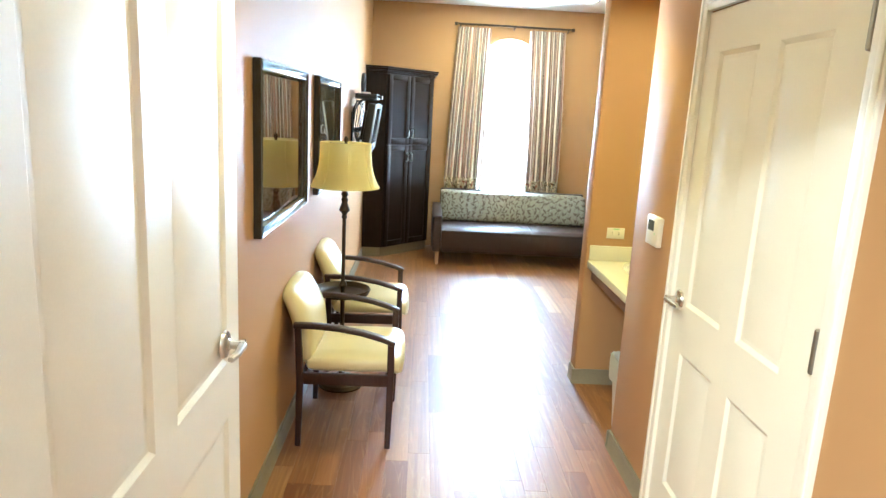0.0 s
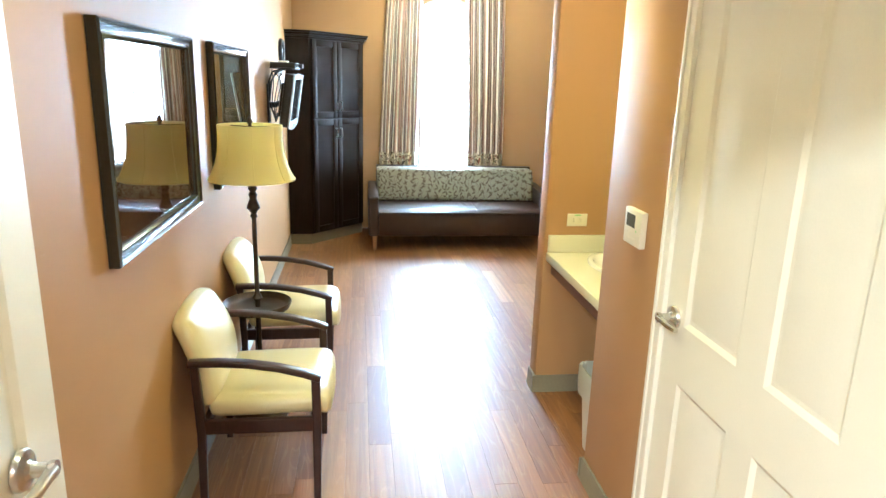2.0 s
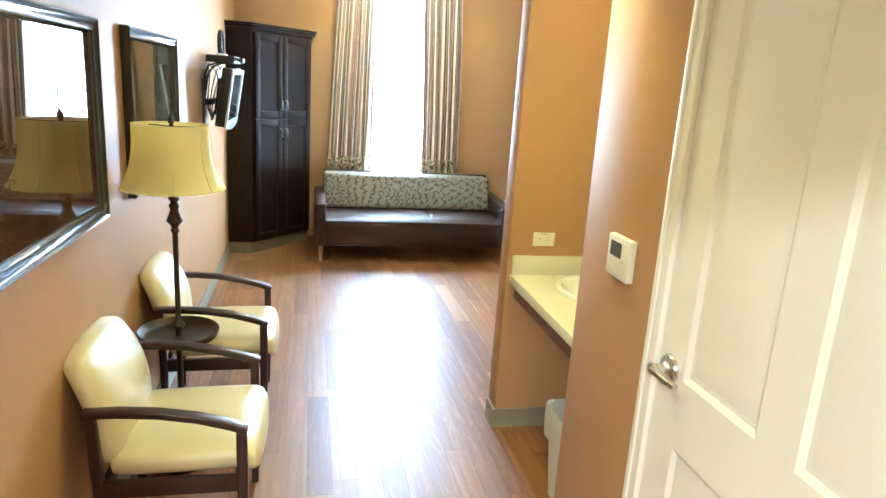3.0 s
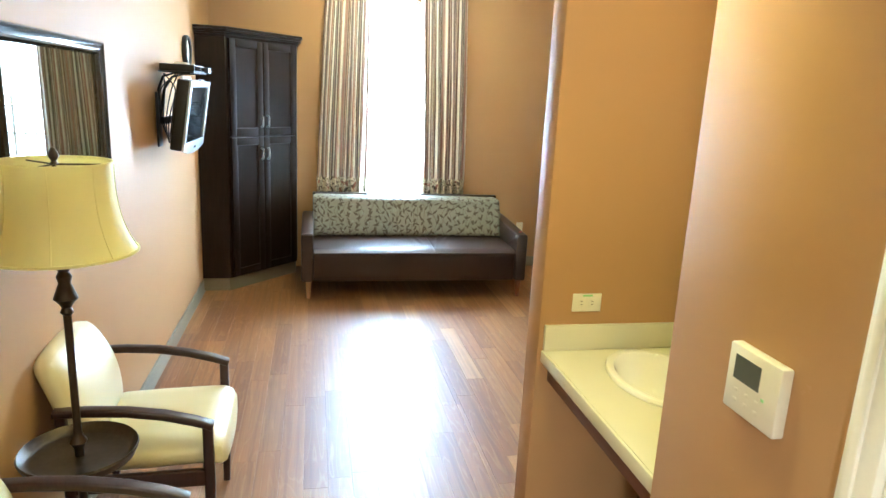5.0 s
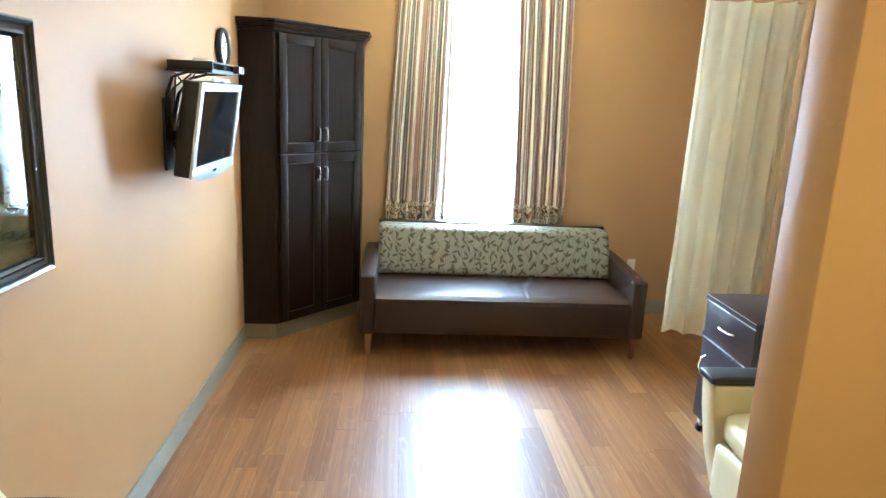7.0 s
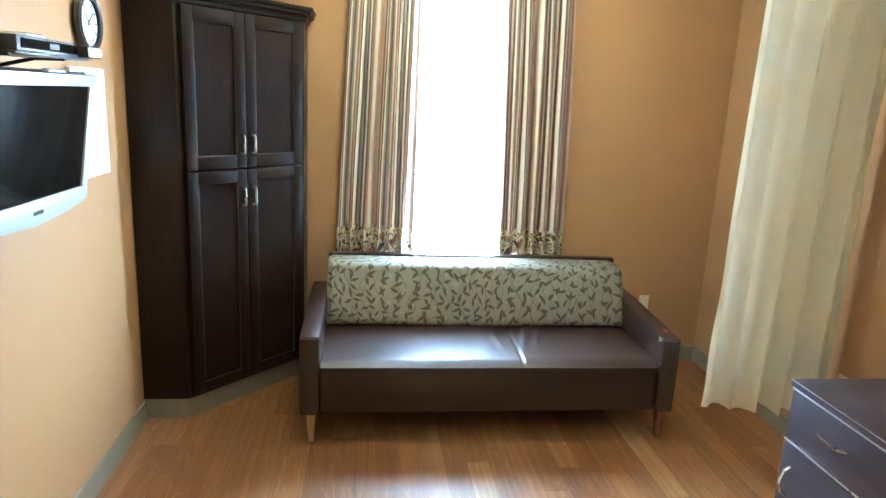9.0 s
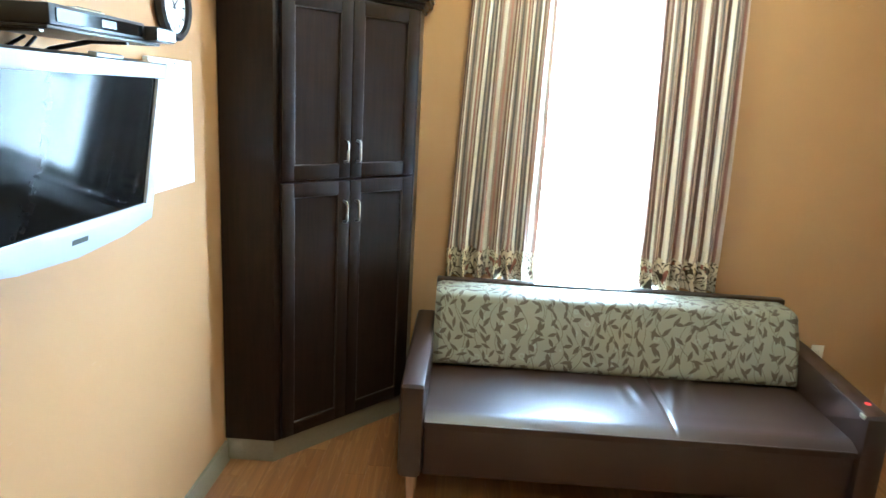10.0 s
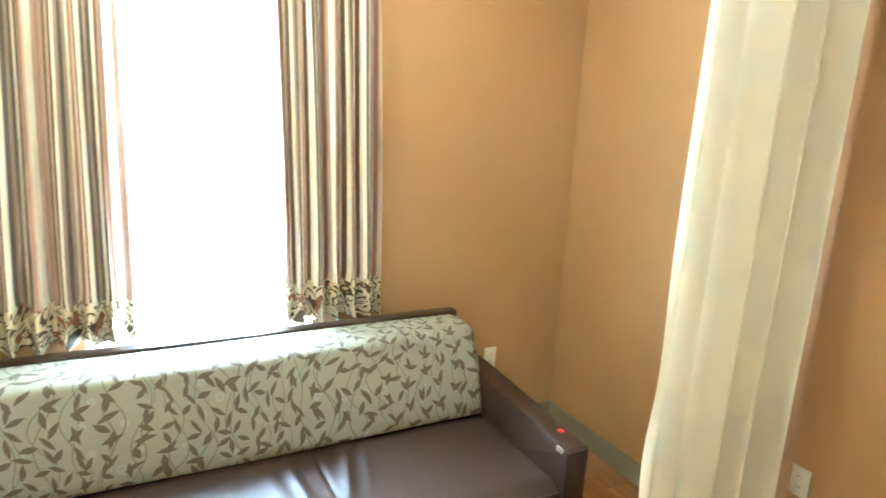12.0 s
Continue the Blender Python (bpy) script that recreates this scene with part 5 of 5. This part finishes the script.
def curtain_sheet(z0, z1, nv, inset=0.0):
    bm = bmesh.new()
    folds, nu = 5, 120
    rows = []
    for j in range(nv + 1):
        v = j / nv
        z = z0 + (z1 - z0) * v
        h = (z - 0.28) / 2.7
        row = []
        for i in range(nu + 1):
            u = i / nu
            w = folds * u
            deep = min(1.0, max(0.0, (u - 0.30) / 0.25))
            amp = (0.020 + 0.044 * deep) * (1 - 0.28 * h)
            side = amp * math.sin(2 * math.pi * w + 0.35 * math.sin(2.2 * h + 0.6 * w)) + 0.012 * math.sin(math.pi * w + 0.8)
            side += 0.010 * max(0.0, 1 - u / 0.06) * math.sin(17 * h + 4 * math.sin(5 * h))
            p = A_ + (B_ - A_) * (u + 0.010 * math.sin(1.7 * w + 2 * h)) + nrm * (side + inset)
            p += dirv * (0.010 * math.cos(2 * math.pi * w)) + dirv * 0.03 * h
            row.append(bm.verts.new((p.x, p.y, z + (0.014 * math.sin(3.1 * w) if j == 0 else 0))))
        rows.append(row)
    for a, b in zip(rows, rows[1:]):
        for i in range(nu):
            bm.faces.new((a[i], a[i + 1], b[i + 1], b[i]))
    return bm


bm = curtain_sheet(0.29, 2.40, 26)
part("curtain_cloth", bm, M["privacy"], pc)
bm = curtain_sheet(2.402, 2.97, 40)
bmesh.ops.wireframe(bm, faces=bm.faces[:], thickness=0.0016, use_replace=True, use_even_offset=False)
part("mesh_top", bm, M["mesh"], pc, "open white netting along the top")
track = thing("curtain_track", pose(0, 0, 0), "white ceiling track of the privacy curtain", "curtain track")
bm = bmesh.new()
sweep(bm, [tuple(A_ + dirv * -0.25 + Vector((0, 0, 3.03))), tuple(B_ + dirv * 0.04 + Vector((0, 0, 3.03)))], rounded(0.024, 0.02, 0.003))
part("rail", bm, M["tv_white"], track)
for i in range(8):
    p = A_ + (B_ - A_) * ((i + 0.5) / 8)
    bm = bmesh.new()
    sweep(bm, [(p.x, p.y, 3.022), (p.x, p.y, 2.965)], ring(0.003, 6), up=(0, 1, 0))
    part("hook", bm, M["steel"], track)

# ---- unseen ceiling downlights ----


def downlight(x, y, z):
    d = thing("unseen_downlight", pose(x, y, z), "unseen round recessed ceiling downlight with white trim", "ceiling light", "ceiling downlights")
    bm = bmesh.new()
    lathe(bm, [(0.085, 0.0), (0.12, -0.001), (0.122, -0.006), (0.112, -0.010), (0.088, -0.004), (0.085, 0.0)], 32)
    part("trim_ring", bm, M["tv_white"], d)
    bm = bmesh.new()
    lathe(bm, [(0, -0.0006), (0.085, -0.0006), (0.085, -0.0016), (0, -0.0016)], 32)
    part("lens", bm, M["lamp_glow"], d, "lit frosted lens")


# all out of view; those of the alcove and the room house added fill
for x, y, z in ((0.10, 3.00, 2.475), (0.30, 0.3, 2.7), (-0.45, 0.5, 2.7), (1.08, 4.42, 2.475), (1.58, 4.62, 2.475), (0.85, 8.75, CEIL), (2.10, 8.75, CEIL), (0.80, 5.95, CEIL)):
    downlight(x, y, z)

spr = thing("sprinkler_head", pose(1.30, 8.79, CEIL), "small chrome fire sprinkler in a white rosette", "sprinkler")
bm = bmesh.new()
lathe(bm, [(0, -0.0005), (0.036, -0.0005), (0.034, -0.006), (0.018, -0.010), (0, -0.010)], 24)
part("rosette", bm, M["tv_white"], spr)
bm = bmesh.new()
lathe(bm, [(0, -0.010), (0.010, -0.011), (0.009, -0.028), (0.004, -0.034), (0.004, -0.046), (0.016, -0.049), (0.016, -0.052), (0, -0.053)], 16)
part("nozzle", bm, M["chrome"], spr)

# ---- outdoors ----

def tree(x, y, h, seed, label):
    t = thing("tree", pose(x, y, -0.6), label, "tree", "trees beyond the railing")
    rnd = random.Random(seed)
    bm = bmesh.new()
    sweep(bm, [(0, 0, 0), (0.05, 0.02, h * 0.25), (-0.05, 0.06, h * 0.5), (0.02, 0, h * 0.85)], ring(0.17, 9), up=(0, 1, 0), scales=[1.2, 0.9, 0.6, 0.15])
    tips = []
    for i in range(9):
        a, z0 = rnd.uniform(0, 6.28), h * rnd.uniform(0.3, 0.7)
        ln = h * rnd.uniform(0.2, 0.34)
        tip = (ln * math.cos(a), ln * math.sin(a), z0 + ln * rnd.uniform(0.4, 0.9))
        tips.append(tip)
        sweep(bm, [(0, 0, z0), (tip[0] * 0.5, tip[1] * 0.5, z0 + (tip[2] - z0) * 0.6), tip], ring(0.06, 6), scales=[1, 0.6, 0.2])
    part("trunk", bm, M["bark"], t)
    verts, faces = [], []
    for i in range(2600):
        c = Vector(rnd.choice(tips + [(0, 0, h * 0.8)])) + Vector([rnd.gauss(0, h * 0.10) for _ in range(3)])
        q = Euler([rnd.uniform(0, 6.28) for _ in range(3)]).to_matrix()
        s = rnd.uniform(0.07, 0.16)
        k = len(verts)
        verts += [tuple(c + q @ Vector(p) * s) for p in ((-1, 0, 0), (0, -0.45, 0.1), (1, 0, 0), (0, 0.45, 0.1))]
        faces.append((k, k + 1, k + 2, k + 3))
    me = bpy.data.meshes.new("crown")
    me.from_pydata(verts, [], faces)
    me.materials.append(M["leafgreen"])
    new("crown", me).parent = t


tree(-2.2, 29.0, 4.6, 1, "leafy green tree beyond the railing")
tree(4.4, 31.0, 5.2, 2, "spreading leafy green tree beyond the railing")
fence = thing("iron_fence", pose(0, 10.2, -0.6), "pale grey iron railing outside the window", "fence")
for z in (2.14, 2.055, 1.79, 0.2):
    bpart("rail", (-1.2, -0.008, z), (4.6, 0.008, z + 0.014), M["iron"], fence, 0.002)
picket = mesh_of("picket", (lambda b: (box(b, (-0.004, -0.004, 0), (0.004, 0.004, 2.06)), b)[1])(bmesh.new()), M["iron"])
post = mesh_of("post", (lambda b: (box(b, (-0.011, -0.011, 0), (0.011, 0.011, 2.16)), b)[1])(bmesh.new()), M["iron"])
for i in range(56):
    ob = new("post" if i % 10 == 8 else "picket", post if i % 10 == 8 else picket)
    ob.parent = fence
    ob.location = (-1.12 + 0.097 * i, 0, 0)

# ---- plank floor ----
bm = bmesh.new()
box(bm, (W, D1 - 0.07, -0.06), (E1, N, -0.009))
box(bm, (E1, A0, -0.06), (AX, P0, -0.009))
box(bm, (E1, P1, -0.06), (E2, N, -0.009))
floor = structure("floor", bm, M["subfloor"], "reddish-brown wood plank floor, glossy", "floor")
PW, PL = 0.112, 0.92
rnd = random.Random(12)
cache = {}


def plank_mesh(w, l):
    key = (round(w, 4), round(l, 4))
    if key not in cache:
        bm = bmesh.new()
        g, c = 0.0002, 0.0005
        lo = [bm.verts.new((x, y, -0.009)) for x, y in ((g, g), (w - g, g), (w - g, l - g), (g, l - g))]
        mi = [bm.verts.new((v.co.x, v.co.y, -c)) for v in lo]
        hi = [bm.verts.new((x, y, 0)) for x, y in ((g + c, g + c), (w - g - c, g + c), (w - g - c, l - g - c), (g + c, l - g - c))]
        for a, b in ((lo, mi), (mi, hi)):
            for i in range(4):
                bm.faces.new((a[i], a[(i + 1) % 4], b[(i + 1) % 4], b[i]))
        bm.faces.new(hi)
        cache[key] = mesh_of("plank", bm, M["plank"], 0.2)
    return cache[key]


x = W
while x < E2 - 0.002:
    x1 = min(x + PW, E2)
    for (ax, bx, ay, by) in ((W, E1, D1 - 0.07, N), (E1, AX, A0, P0), (E1, E2, P1, N)):
        px0, px1 = max(x, ax), min(x1, bx)
        if px1 - px0 < 0.004:
            continue
        y = ay - rnd.uniform(0.05, PL - 0.05)
        while y < by - 0.002:
            y0, y1 = max(y, ay), min(y + PL, by)
            if y1 - y0 > 0.004:
                ob = new("plank", plank_mesh(px1 - px0, y1 - y0))
                ob.parent = floor
                ob.location = (px0, y0, 0)
            y += PL
    x += PW
